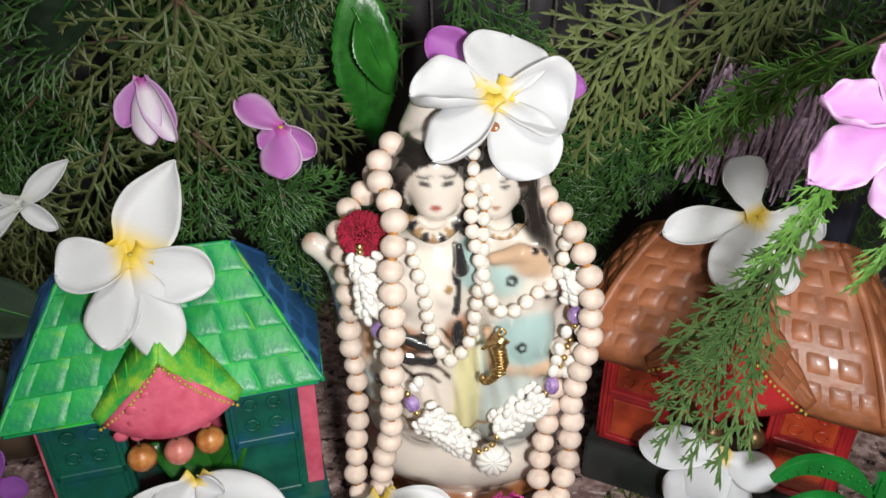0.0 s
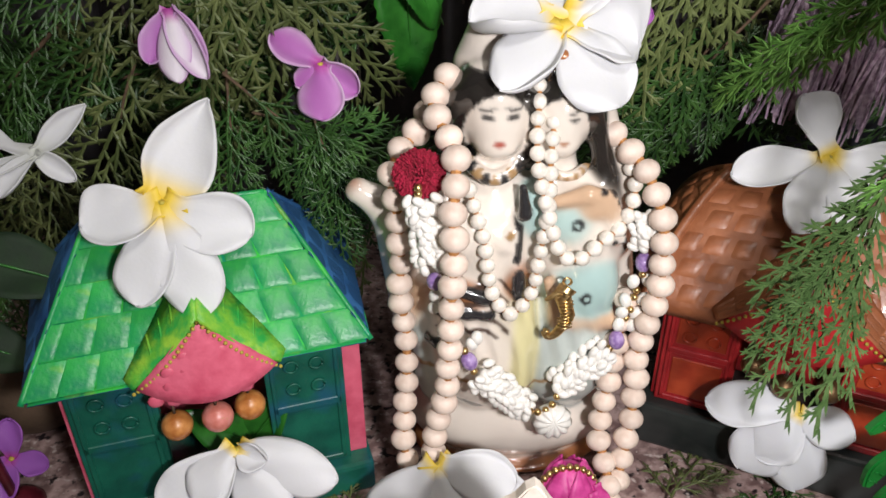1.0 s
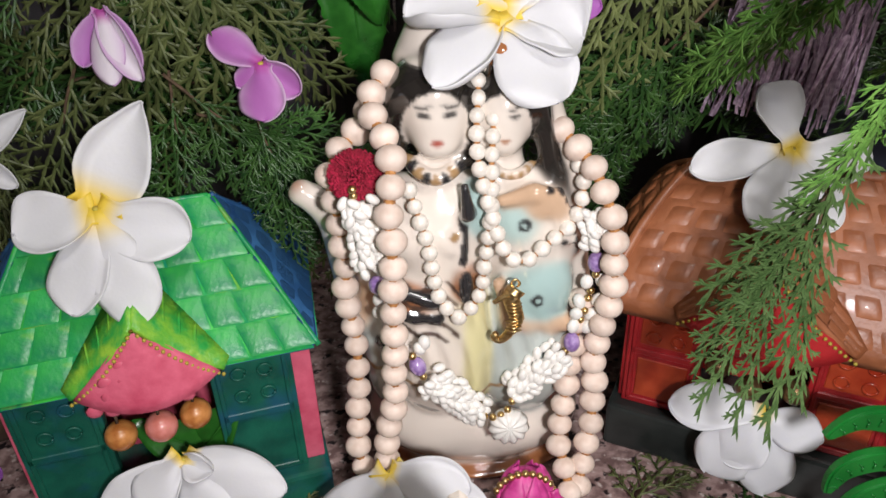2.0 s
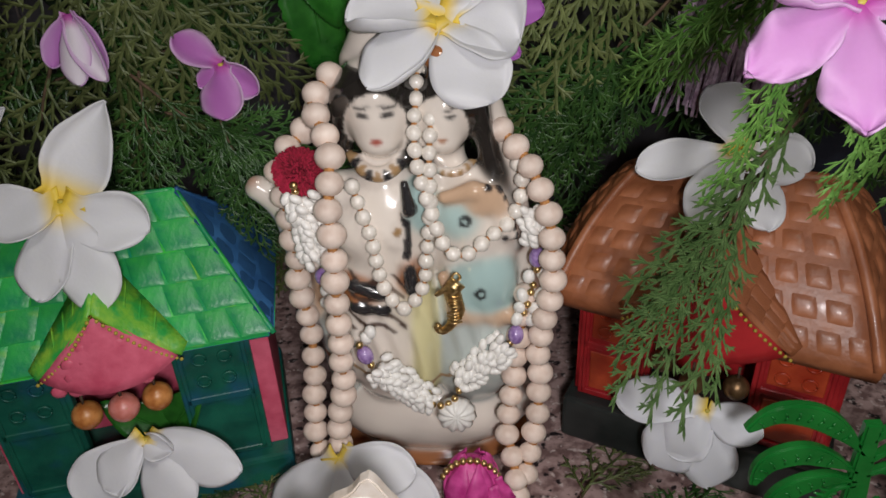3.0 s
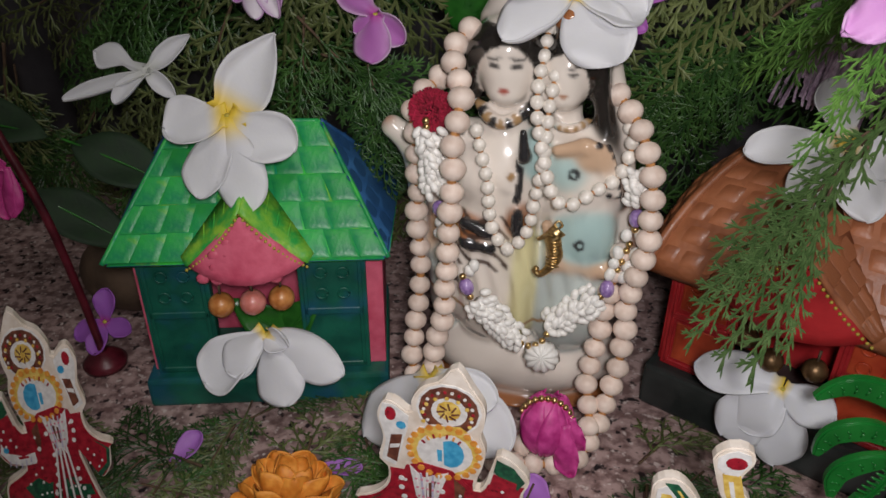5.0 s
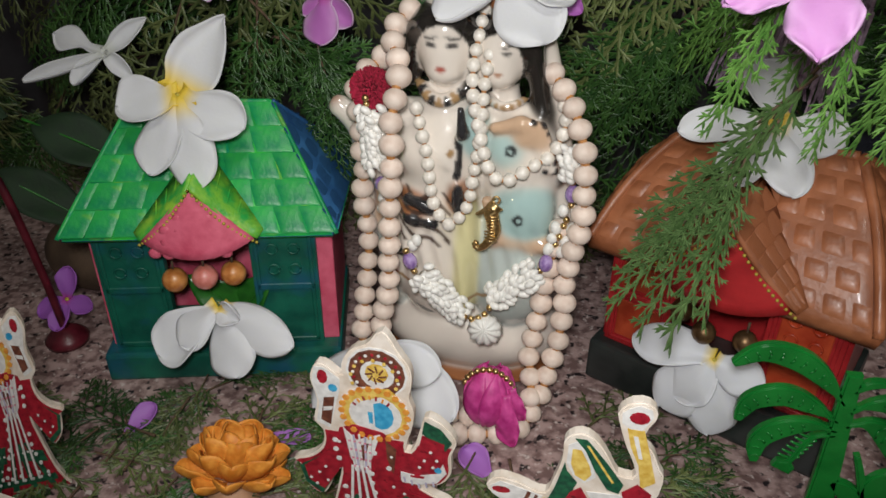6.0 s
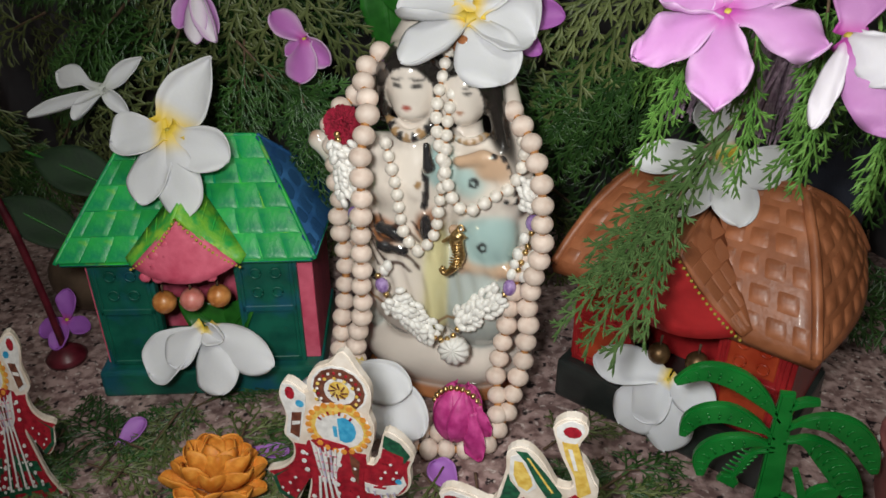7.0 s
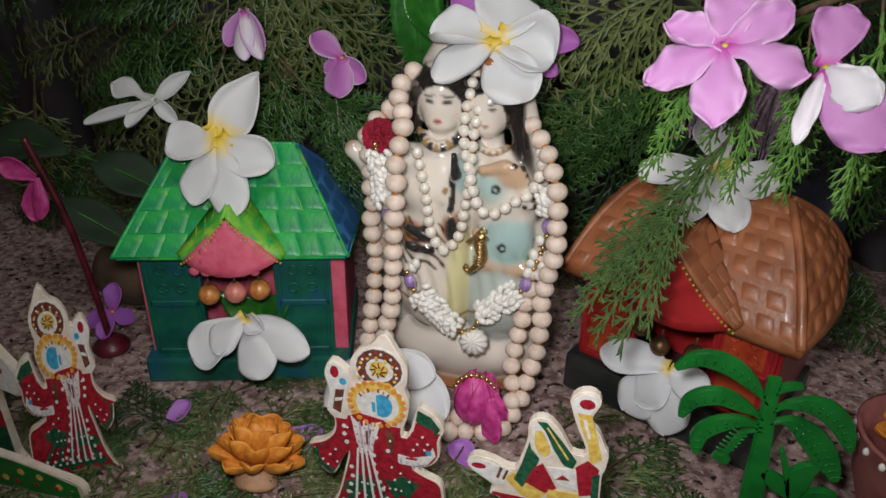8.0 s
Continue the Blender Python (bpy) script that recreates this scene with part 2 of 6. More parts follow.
LILAC = material("lilac_foil", (0.30, 0.19, 0.29), (0.58, 0.45, 0.56), 0.35, metal=0.2, scale=400, bump=0.2, island=0.5)
NAVY = material("navy_cloth", (0.006, 0.008, 0.016), (0.02, 0.024, 0.04), 0.55, scale=60, bump=0.3)
TERRACOTTA = material("terracotta", (0.22, 0.07, 0.07), (0.34, 0.12, 0.11), 0.6, scale=60, bump=0.2)
SHAVEBASE = material("peeled_wood", (0.42, 0.22, 0.12), (0.58, 0.34, 0.20), 0.6, scale=120, bump=0.2)
TAN = material("tan_clay", (0.07, 0.045, 0.028), (0.14, 0.09, 0.055), 0.7, scale=50, bump=0.2)

# ---- setting ----
single("floor", box_bm(-1.0, 1.0, -0.9, 0.9, -0.04, 0.0), STONE, pose(0, 0, 0), "speckled pink and black polished stone floor", "floor", kind="structure")


def curtain():
    verts, faces, n = [], [], 260
    for i in range(n + 1):
        x = -1.0 + 2.0 * i / n
        y = 0.012 * math.sin(x * 70) + 0.006 * math.sin(x * 173 + 1)
        verts += [(x, y, 0), (x, y, 1.2), (x, y + 0.01, 1.2), (x, y + 0.01, 0)]
        if i:
            a, b = 4 * i - 4, 4 * i
            faces += [(a, b, b + 1, a + 1), (a + 1, b + 1, b + 2, a + 2), (a + 2, b + 2, b + 3, a + 3), (a + 3, b + 3, b, a)]
    return mesh_of("curtain", verts, faces)


single("backdrop_curtain", curtain(), CURTAIN, pose(0, 0.53, 0), "dark grey cloth hung behind the greenery", "curtain", kind="structure")
for name, b in (("wall_north", (-1.0, 1.0, 0.9, 0.97, -0.04, 1.5)), ("wall_south", (-1.0, 1.0, -0.97, -0.9, -0.04, 1.5)), ("wall_west", (-1.07, -1.0, -0.97, 0.97, -0.04, 1.5)), ("wall_east", (1.0, 1.07, -0.97, 0.97, -0.04, 1.5))):
    single(name, box_bm(*b), PAINTWALL, pose(0, 0, 0), "plain painted room wall", "wall", kind="structure")
single("ceiling", box_bm(-1.07, 1.07, -0.97, 0.97, 1.5, 1.56), PAINTWALL, pose(0, 0, 0), "plain painted ceiling", "ceiling", kind="structure")


# ---- the glazed figurine: one mesh of merged soft forms ----
CREAM, HAIR, TANC, TEALC, LEMON, GREY, RUST, INK, GILT = (0.78, 0.70, 0.62), (0.010, 0.008, 0.007), (0.60, 0.40, 0.26), (0.40, 0.56, 0.54), (0.72, 0.66, 0.36), (0.50, 0.55, 0.52), (0.33, 0.12, 0.04), (0.015, 0.015, 0.018), (0.36, 0.22, 0.10)
FORMS = [
    # ellipsoids: colour, centre, radii
    ("e", CREAM, (0.010, 0.314, 0.026), (0.052, 0.029, 0.026)),
    ("e", CREAM, (-0.006, 0.308, 0.030), (0.030, 0.025, 0.019)),
    ("e", CREAM, (0.030, 0.309, 0.029), (0.028, 0.024, 0.019)),
    ("e", RUST, (0.010, 0.314, 0.004), (0.050, 0.029, 0.005)),
    ("e", CREAM, (-0.006, 0.300, 0.085), (0.026, 0.022, 0.048)),
    ("e", GREY, (0.032, 0.300, 0.078), (0.024, 0.020, 0.040)),
    ("e", GREY, (-0.030, 0.302, 0.075), (0.010, 0.014, 0.034)),
    ("e", LEMON, (0.010, 0.288, 0.082), (0.007, 0.010, 0.036)),
    ("e", LEMON, (0.000, 0.289, 0.096), (0.008, 0.008, 0.020)),
    ("e", RUST, (-0.014, 0.290, 0.113), (0.013, 0.010, 0.008)),
    ("e", RUST, (0.006, 0.288, 0.120), (0.006, 0.007, 0.010)),
    ("e", CREAM, (-0.004, 0.299, 0.132), (0.022, 0.017, 0.031)),
    ("e", CREAM, (-0.014, 0.293, 0.139), (0.012, 0.012, 0.013)),
    ("e", CREAM, (-0.003, 0.297, 0.1895), (0.0122, 0.0138, 0.0165)),
    ("e", HAIR, (-0.005, 0.3035, 0.1925), (0.0160, 0.0145, 0.0165)),
    ("e", HAIR, (-0.004, 0.2990, 0.1985), (0.0132, 0.0140, 0.0080)),
    ("e", CREAM, (0.0225, 0.300, 0.1875), (0.0108, 0.0132, 0.0155)),
    ("e", HAIR, (0.0262, 0.3055, 0.1905), (0.0138, 0.0145, 0.0160)),
    ("e", CREAM, (0.033, 0.3010, 0.133), (0.020, 0.016, 0.030)),
    ("e", TEALC, (0.029, 0.2945, 0.143), (0.0105, 0.010, 0.0115)),
    ("e", TEALC, (0.036, 0.293, 0.112), (0.016, 0.012, 0.019)),
    ("e", TEALC, (0.012, 0.292, 0.150), (0.006, 0.008, 0.012)),
    ("e", RUST, (0.0215, 0.302, 0.2075), (0.006, 0.006, 0.006)),
    ("e", INK, (0.0065, 0.2805, 0.1200), (0.0020, 0.0020, 0.0070)),
    # rods: colour, from, to, radius at either end
    ("r", CREAM, (-0.023, 0.301, 0.151), (0.014, 0.302, 0.153), 0.010, 0.010),
    ("r", CREAM, (-0.026, 0.300, 0.150), (-0.030, 0.295, 0.122), 0.009, 0.008),
    ("r", CREAM, (-0.004, 0.301, 0.155), (-0.004, 0.300, 0.178), 0.0085, 0.0062),
    ("r", CREAM, (0.025, 0.304, 0.155), (0.0235, 0.303, 0.178), 0.0075, 0.0054),
    ("e", CREAM, (-0.003, 0.2925, 0.1790), (0.0078, 0.0085, 0.0060)),
    ("e", TANC, (0.036, 0.2935, 0.151), (0.0070, 0.0085, 0.0050)),
    ("e", TANC, (-0.012, 0.2905, 0.104), (0.0100, 0.0080, 0.0050)),
    ("e", CREAM, (0.0220, 0.2955, 0.1775), (0.0068, 0.0080, 0.0058)),
    ("r", HAIR, (-0.0165, 0.298, 0.194), (-0.0195, 0.300, 0.172), 0.0050, 0.0040),
    ("r", HAIR, (0.0095, 0.296, 0.194), (0.0110, 0.296, 0.170), 0.0040, 0.0042),
    ("r", HAIR, (0.0345, 0.300, 0.192), (0.0425, 0.2985, 0.160), 0.0040, 0.0040),
    ("r", HAIR, (0.0425, 0.2985, 0.160), (0.0520, 0.2975, 0.128), 0.0040, 0.0028),
    ("r", CREAM, (0.036, 0.312, 0.200), (0.048, 0.306, 0.158), 0.006, 0.007),
    ("r", CREAM, (0.048, 0.306, 0.158), (0.054, 0.306, 0.095), 0.007, 0.010),
    ("r", CREAM, (-0.006, 0.317, 0.203), (-0.002, 0.327, 0.224), 0.0135, 0.007),
    ("r", CREAM, (0.026, 0.318, 0.200), (0.028, 0.322, 0.212), 0.010, 0.006),
    ("r", TANC, (0.022, 0.288, 0.155), (0.034, 0.2875, 0.158), 0.0022, 0.0026),
    ("r", TANC, (0.034, 0.2875, 0.158), (0.042, 0.290, 0.150), 0.0026, 0.0018),
    ("r", TANC, (0.020, 0.284, 0.119), (0.026, 0.284, 0.099), 0.0022, 0.0028),
    ("r", TANC, (0.026, 0.284, 0.099), (0.048, 0.287, 0.096), 0.0028, 0.0040),
    ("r", CREAM, (-0.045, 0.310, 0.140), (-0.059, 0.309, 0.150), 0.0090, 0.0055),
    ("r", RUST, (-0.0605, 0.3075, 0.1535), (-0.0625, 0.3085, 0.1505), 0.0022, 0.0020),
    ("r", CREAM, (-0.045, 0.310, 0.140), (-0.037, 0.306, 0.090), 0.0100, 0.0110),
    ("r", TANC, (-0.034, 0.296, 0.125), (-0.034, 0.298, 0.095), 0.0050, 0.0050),
    ("r", INK, (0.0068, 0.2825, 0.1640), (0.0080, 0.2812, 0.1530), 0.0016, 0.0026),
    ("r", INK, (0.006, 0.284, 0.150), (0.005, 0.283, 0.128), 0.0010, 0.0018),
    ("r", INK, (-0.018, 0.280, 0.118), (-0.006, 0.279, 0.114), 0.0018, 0.0022),
    ("r", INK, (-0.018, 0.280, 0.107), (-0.005, 0.279, 0.106), 0.0026, 0.0018),
    ("r", INK, (-0.030, 0.287, 0.088), (-0.020, 0.283, 0.086), 0.0025, 0.0025),
    ("r", GILT, (-0.003, 0.2835, 0.141), (0.001, 0.2830, 0.137), 0.0010, 0.0010),
    ("r", GILT, (0.0005, 0.2830, 0.138), (0.003, 0.2825, 0.143), 0.0010, 0.0012),
]
for k in range(9):  # painted collars
    a = math.radians(-62 + 124 * k / 8)
    FORMS.append(("e", INK if k % 2 else GILT, (-0.004 + 0.0118 * math.sin(a), 0.3000 - 0.0118 * math.cos(a), 0.1650 + 0.007 * abs(math.sin(a)) ** 2), (0.0018, 0.0016, 0.0017)))
for k in range(7):
    a = math.radians(-55 + 110 * k / 6)
    FORMS.append(("e", GILT, (0.025 + 0.0100 * math.sin(a), 0.3020 - 0.0105 * math.cos(a), 0.1640 + 0.004 * abs(math.sin(a)) ** 2), (0.0010, 0.0010, 0.0008)))
for row in range(2):  # dashes on the veil
    for k in range(6):
        FORMS.append(("e", INK, (0.0395 + 0.0045 * row + 0.0014 * k, 0.2866 + 0.0016 * row + 0.0002 * k, 0.1590 - 0.0045 * k - 0.001 * row), (0.0009, 0.0012, 0.0013)))


def figurine():
    step = 0.00105
    lo, hi = np.array((-0.070, 0.262, -0.004)), np.array((0.072, 0.338, 0.238))
    n = np.ceil((hi - lo) / step).astype(int)
    axes = [(lo[k] + step * np.arange(n[k])).astype(np.float32) for k in range(3)]
    X, Y, Z = np.meshgrid(*axes, indexing="ij")
    total = np.zeros(X.shape, np.float32)

    def distance(f, x, y, z):
        if f[0] == "e":
            c, r = f[2], f[3]
            q = np.sqrt(((x - c[0]) / r[0]) ** 2 + ((y - c[1]) / r[1]) ** 2 + ((z - c[2]) / r[2]) ** 2)
            g = np.sqrt(((x - c[0]) / r[0] ** 2) ** 2 + ((y - c[1]) / r[1] ** 2) ** 2 + ((z - c[2]) / r[2] ** 2) ** 2) + 1e-6
            return q * (q - 1) / g
        a, b = np.array(f[2]), np.array(f[3])
        d = b - a
        h = np.clip(((x - a[0]) * d[0] + (y - a[1]) * d[1] + (z - a[2]) * d[2]) / d.dot(d), 0, 1)
        return np.sqrt((x - a[0] - h * d[0]) ** 2 + (y - a[1] - h * d[1]) ** 2 + (z - a[2] - h * d[2]) ** 2) - (f[4] + (f[5] - f[4]) * h)

    soft = 0.0016
    for f in FORMS:
        total += np.exp(-np.clip(distance(f, X, Y, Z), -0.02, 0.05) / soft).astype(np.float32)
    field = -soft * np.log(total + 1e-20)
    folds = np.clip(1 - np.abs(Z - 0.085) / 0.035, 0, 1) * np.clip((0.300 - Y) / 0.012, 0, 1)
    field += (0.0007 * folds * np.sin(700 * X + 90 * Z + 3 * np.sin(60 * Z))).astype(np.float32)
    field = np.maximum(field, -Z)
    inside = field < 0
    count = sum(inside[i:n[0] - 1 + i, j:n[1] - 1 + j, k:n[2] - 1 + k].astype(np.int8) for i in (0, 1) for j in (0, 1) for k in (0, 1))
    cells = np.argwhere((count > 0) & (count < 8))
    index = -np.ones(count.shape, np.int64)
    index[tuple(cells.T)] = np.arange(len(cells))
    place, hits = np.zeros((len(cells), 3)), np.zeros(len(cells))
    corners = [(i, j, k) for i in (0, 1) for j in (0, 1) for k in (0, 1)]
    for a in corners:
        for axis in range(3):
            if a[axis] == 0:
                b = tuple(1 if q == axis else a[q] for q in range(3))
                fa = field[tuple((cells + a).T)]
                fb = field[tuple((cells + b).T)]
                cut = (fa < 0) != (fb < 0)
                s = np.where(cut, fa / np.where(cut, fa - fb, 1), 0)
                place += cut[:, None] * (np.array(a) + s[:, None] * (np.array(b) - np.array(a)))
                hits += cut
    verts = lo + step * (cells + place / hits[:, None])
    faces = []
    for axis in range(3):
        u, v = (axis + 1) % 3, (axis + 2) % 3
        one = np.eye(3, dtype=int)
        span = [slice(1, n[q] - 1) for q in range(3)]
        base = np.argwhere(inside[tuple(span)]) + 1
        for flip, start in ((False, base), (True, base - one[axis])):
            other = start + one[axis] if not flip else start
            crossing = ~inside[tuple(other.T)]
            p = start[crossing]
            quad = [index[tuple((p - du * one[u] - dv * one[v]).T)] for du, dv in ((1, 1), (0, 1), (0, 0), (1, 0))]
            q = np.column_stack(quad)
            q = q[(q >= 0).all(axis=1)]
            faces.append(q[:, ::-1] if flip else q)
    me = mesh_of("figurine", verts, np.vstack(faces))
    weight, colour = np.zeros(len(verts)), np.zeros((len(verts), 3))
    for f in FORMS:
        w = np.exp(-np.clip(distance(f, *verts.T), -0.004, 0.05) / 0.0008)
        if f[1] in (INK, GILT):
            continue
        weight += w
        colour += w[:, None] * np.array(f[1])
    colour /= weight[:, None]
    x, y, z = verts.T
    # dark hair round either face, kept clear of an oval
    for cx, cz, rx, rz, wide, cy in ((-0.0032, 0.1860, 0.0130, 0.0150, 0.0195, 0.3020), (0.0215, 0.1840, 0.0110, 0.0135, 0.0170, 0.3040)):
        head = (((x - cx) / wide) ** 2 + ((z - 0.190) / 0.0205) ** 2 + ((y - cy) / 0.0215) ** 2 < 1) & (z > 0.169) & (z < 0.2070 - 0.1 * np.abs(x - cx))
        face = (((x - cx) / rx) ** 2 + ((z - cz + 0.14 * np.abs(x - cx)) / rz) ** 2 < 1) & (y < 0.3)
        colour[head & ~face] = HAIR
        colour[face & head] = CREAM
    colour[(z > 0.2070) & (y > 0.288) & (np.abs(x - 0.0215) > 0.006)] = CREAM
    near = np.zeros(len(verts))
    for a, b in (("r", HAIR),):
        for f in FORMS:
            if f[0] == a and f[1] == b:
                near = np.maximum(near, np.clip(0.5 - (distance(f, *verts.T) - 0.0006) / 0.0008, 0, 1))
    colour = colour * (1 - near[:, None]) + near[:, None] * np.array(HAIR)
    stripes = (np.abs(x + 0.012) < 0.016) & (np.abs(z - 0.108) < 0.014) & (y < 0.296) & (np.sin(420 * x + 900 * z + 2 * np.sin(300 * x)) > 0.45)
    colour[stripes] = (0.06, 0.03, 0.02)
    edge = (y < 0.30) & (np.abs(z - 0.062 - 0.25 * np.abs(x - 0.01)) < 0.0012)
    colour[edge] = GILT
    for f in FORMS:
        if f[1] in (INK, GILT):
            colour[distance(f, *verts.T) < (0.0013 if f[0] == "e" and min(f[3]) > 0.0011 and f[3][0] < 0.0019 else 0.0010)] = f[1]
    for cx, cz in ((0.0300, 0.1455), (0.0360, 0.1115)):
        r = np.hypot(x - cx, z - cz)
        colour[(r > 0.0012) & (r < 0.0027) & (y < 0.296)] = INK
    # plain brush dashes on the two heads: centre, half length, half height, tilt, colour
    for cx, cz, long, high, tilt, tone in ((-0.0078, 0.1952, 0.0036, 0.0005, 0.16, INK), (0.0022, 0.1952, 0.0036, 0.0005, -0.16, INK), (-0.0076, 0.1922, 0.0026, 0.0009, 0.0, INK), (0.0020, 0.1922, 0.0026, 0.0009, 0.0, INK), (-0.0030, 0.1815, 0.0026, 0.0010, 0.0, (0.36, 0.05, 0.03)), (0.0262, 0.1925, 0.0030, 0.0005, 0.25, INK), (0.0258, 0.1895, 0.0022, 0.0007, 0.0, INK), (0.0222, 0.1800, 0.0020, 0.0007, 0.0, RUST), (-0.0120, 0.0500, 0.0060, 0.0013, -0.35, INK)):
        dx, dz = x - cx, z - cz - tilt * (x - cx)
        dash = np.clip(2.0 - 1.5 * ((dx / long) ** 2 + (dz / (1.25 * high)) ** 2), 0, 1) * (y < 0.295)
        colour = colour * (1 - dash[:, None]) + dash[:, None] * np.array(tone)
    for _ in range(1):  # let the edges of the paint bleed a little
        near, count = np.zeros_like(colour), np.zeros(len(verts))
        for f in faces:
            for k in range(4):
                np.add.at(near, f[:, k], colour[f[:, (k + 1) % 4]])
                np.add.at(count, f[:, k], 1)
        colour = 0.6 * colour + 0.4 * near / np.maximum(count, 1)[:, None]
    layer = me.color_attributes.new("paint", "FLOAT_COLOR", "POINT")
    layer.data.foreach_set("color", np.column_stack([colour, np.ones(len(verts))]).astype(np.float32).ravel())
    return me


single("figurine", figurine(), GLAZE, pose(0, 0, 0), "glossy cream glazed ceramic figurine painted in soft colours", "figurine")


# ---- strings of beads ----
BEAD = ball_mesh("bead", 0.0057, 0.0057, 0.0050, 18, 12)
PEARLBALL = ball_mesh("pearl", 0.0032, 0.0032, 0.0032, 14, 9)
SEED = ball_mesh("seed_bead", 0.0020, 0.0019, 0.0029, 9, 6)
GOLDBALL = ball_mesh("gold_bead", 0.0017, 0.0017, 0.0017, 10, 7)
GLASSBALL = ball_mesh("glass_bead", 0.0036, 0.0036, 0.0044, 10, 8)
WHITEBALL = ball_mesh("white_bead", 0.0027, 0.0024, 0.0034, 12, 8)


def string(owner, points, ball, name, mat, step, wobble=0.0):
    places, ways = glide(points, step)
    for p, w in zip(places, ways):
        turn = Vector(w).to_track_quat("Z", "Y").to_matrix().to_4x4()
        grow = 1 + random.uniform(-0.06, 0.06)
        off = Vector([random.uniform(-wobble, wobble) for _ in range(3)])
        part(name, ball, mat, owner, m=Matrix.Translation(Vector(p) + off) @ turn @ Matrix.Diagonal((grow, grow, grow, 1)))
    part("cord", tube_mesh("cord", points, 0.0022 if ball is BEAD else 0.0012, 6), CORD, owner, "thin orange cord")


garland = thing("bead_garland", pose(0, 0, 0), "long double garland of pale wooden beads hung over the figurine", "garland")
STRANDS = [
    [(-0.022, 0.306, 0.201), (-0.026, 0.300, 0.197), (-0.028, 0.295, 0.193), (-0.025, 0.288, 0.188), (-0.021, 0.280, 0.183), (-0.020, 0.272, 0.176), (-0.021, 0.266, 0.161), (-0.021, 0.263, 0.140), (-0.022, 0.262, 0.120), (-0.023, 0.262, 0.097), (-0.024, 0.263, 0.076), (-0.028, 0.264, 0.058), (-0.030, 0.264, 0.036), (-0.030, 0.262, 0.014)],
    [(-0.030, 0.310, 0.184), (-0.036, 0.301, 0.178), (-0.042, 0.295, 0.173), (-0.0445, 0.290, 0.165), (-0.043, 0.288, 0.152), (-0.042, 0.288, 0.131), (-0.043, 0.288, 0.111), (-0.041, 0.288, 0.093), (-0.041, 0.285, 0.077), (-0.042, 0.280, 0.056), (-0.043, 0.275, 0.034), (-0.038, 0.268, 0.014)],
    [(0.040, 0.310, 0.182), (0.046, 0.302, 0.177), (0.052, 0.296, 0.172), (0.057, 0.290, 0.166), (0.061, 0.285, 0.157), (0.064, 0.282, 0.147), (0.0655, 0.280, 0.132), (0.066, 0.280, 0.115), (0.063, 0.280, 0.097), (0.061, 0.280, 0.081), (0.062, 0.278, 0.063), (0.060, 0.272, 0.043), (0.056, 0.264, 0.025), (0.050, 0.254, 0.012), (0.042, 0.247, 0.007)],
    [(0.056, 0.290, 0.105), (0.053, 0.285, 0.090), (0.051, 0.283, 0.079), (0.050, 0.281, 0.064), (0.048, 0.278, 0.051), (0.047, 0.274, 0.040), (0.049, 0.267, 0.031), (0.051, 0.258, 0.022)],
    [(0.036, 0.247, 0.006), (0.026, 0.244, 0.006), (0.014, 0.242, 0.006), (0.004, 0.243, 0.006)],
    [(0.040, 0.2565, 0.008), (0.028, 0.2545, 0.009), (0.016, 0.2535, 0.008), (0.004, 0.2535, 0.007)],
]
for line in STRANDS:
    string(garland, line, BEAD, "bead", BEADWOOD, 0.0101, 0.0004)

necklace = thing("pearl_necklace", pose(0, 0, 0), "two looped strings of small cream pearls over the figurine", "necklace")
string(necklace, [(0.018, 0.303, 0.203), (0.019, 0.297, 0.196), (0.018, 0.289, 0.187), (0.017, 0.284, 0.176), (0.017, 0.281, 0.165), (0.016, 0.279, 0.149), (0.014, 0.278, 0.133), (0.012, 0.277, 0.119), (0.004, 0.276, 0.1085), (-0.003, 0.277, 0.115), (-0.006, 0.278, 0.125), (-0.008, 0.279, 0.141), (-0.011, 0.281, 0.152), (-0.015, 0.285, 0.165)], PEARLBALL, "pearl", PEARL, 0.0066)
string(necklace, [(0.013, 0.302, 0.205), (0.0125, 0.294, 0.196), (0.0115, 0.286, 0.184), (0.0125, 0.282, 0.171), (0.016, 0.279, 0.157), (0.020, 0.277, 0.143), (0.024, 0.276, 0.136), (0.031, 0.277, 0.1345), (0.040, 0.281, 0.140), (0.048, 0.286, 0.144), (0.052, 0.289, 0.151), (0.0535, 0.292, 0.159), (0.051, 0.297, 0.167)], PEARLBALL, "pearl", PEARL, 0.0066)

shells = thing("shell_necklace", pose(0, 0, 0), "white shell-bead necklace with purple glass, gold beads and a shell pendant", "necklace")


def woven(a, b, width, n=2.6):
    """A band of small white beads set in slanting rows between a and b."""
    a, b = Vector(a), Vector(b)
    way = (b - a).normalized()
    side = way.cross(Vector((0, -0.9, 0.44))).normalized()
    front = side.cross(way)
    band = part("woven_band", tube_mesh("core", [a, (a + b) / 2, b], width * 0.28, 8), SHELL, shells)
    rows = int((b - a).length / 0.0033)
    for i in range(rows + 1):
        for k in range(5):
            t = (k - 2) / 2
            p = a + way * (0.0033 * i + 0.0016 * (k % 2)) + side * t * width / 2 + front * 0.0030 * (1 - t * t) + Vector([random.uniform(-0.0011, 0.0011) for _ in range(3)])
            tilt = (way + side * (0.6 if t > 0 else -0.6) + front * random.uniform(-0.3, 0.5) + side * random.uniform(-0.8, 0.8)).to_track_quat("Z", "Y").to_matrix().to_4x4()
            part("seed_bead", SEED, SHELL, band, m=Matrix.Translation(p) @ tilt)


def dots(ball, name, mat, places, label=""):
    for p in places:
        part(name, ball, mat, shells, label, Matrix.Translation(p) @ Euler([random.uniform(-0.6, 0.6) for _ in range(3)]).to_matrix().to_4x4())


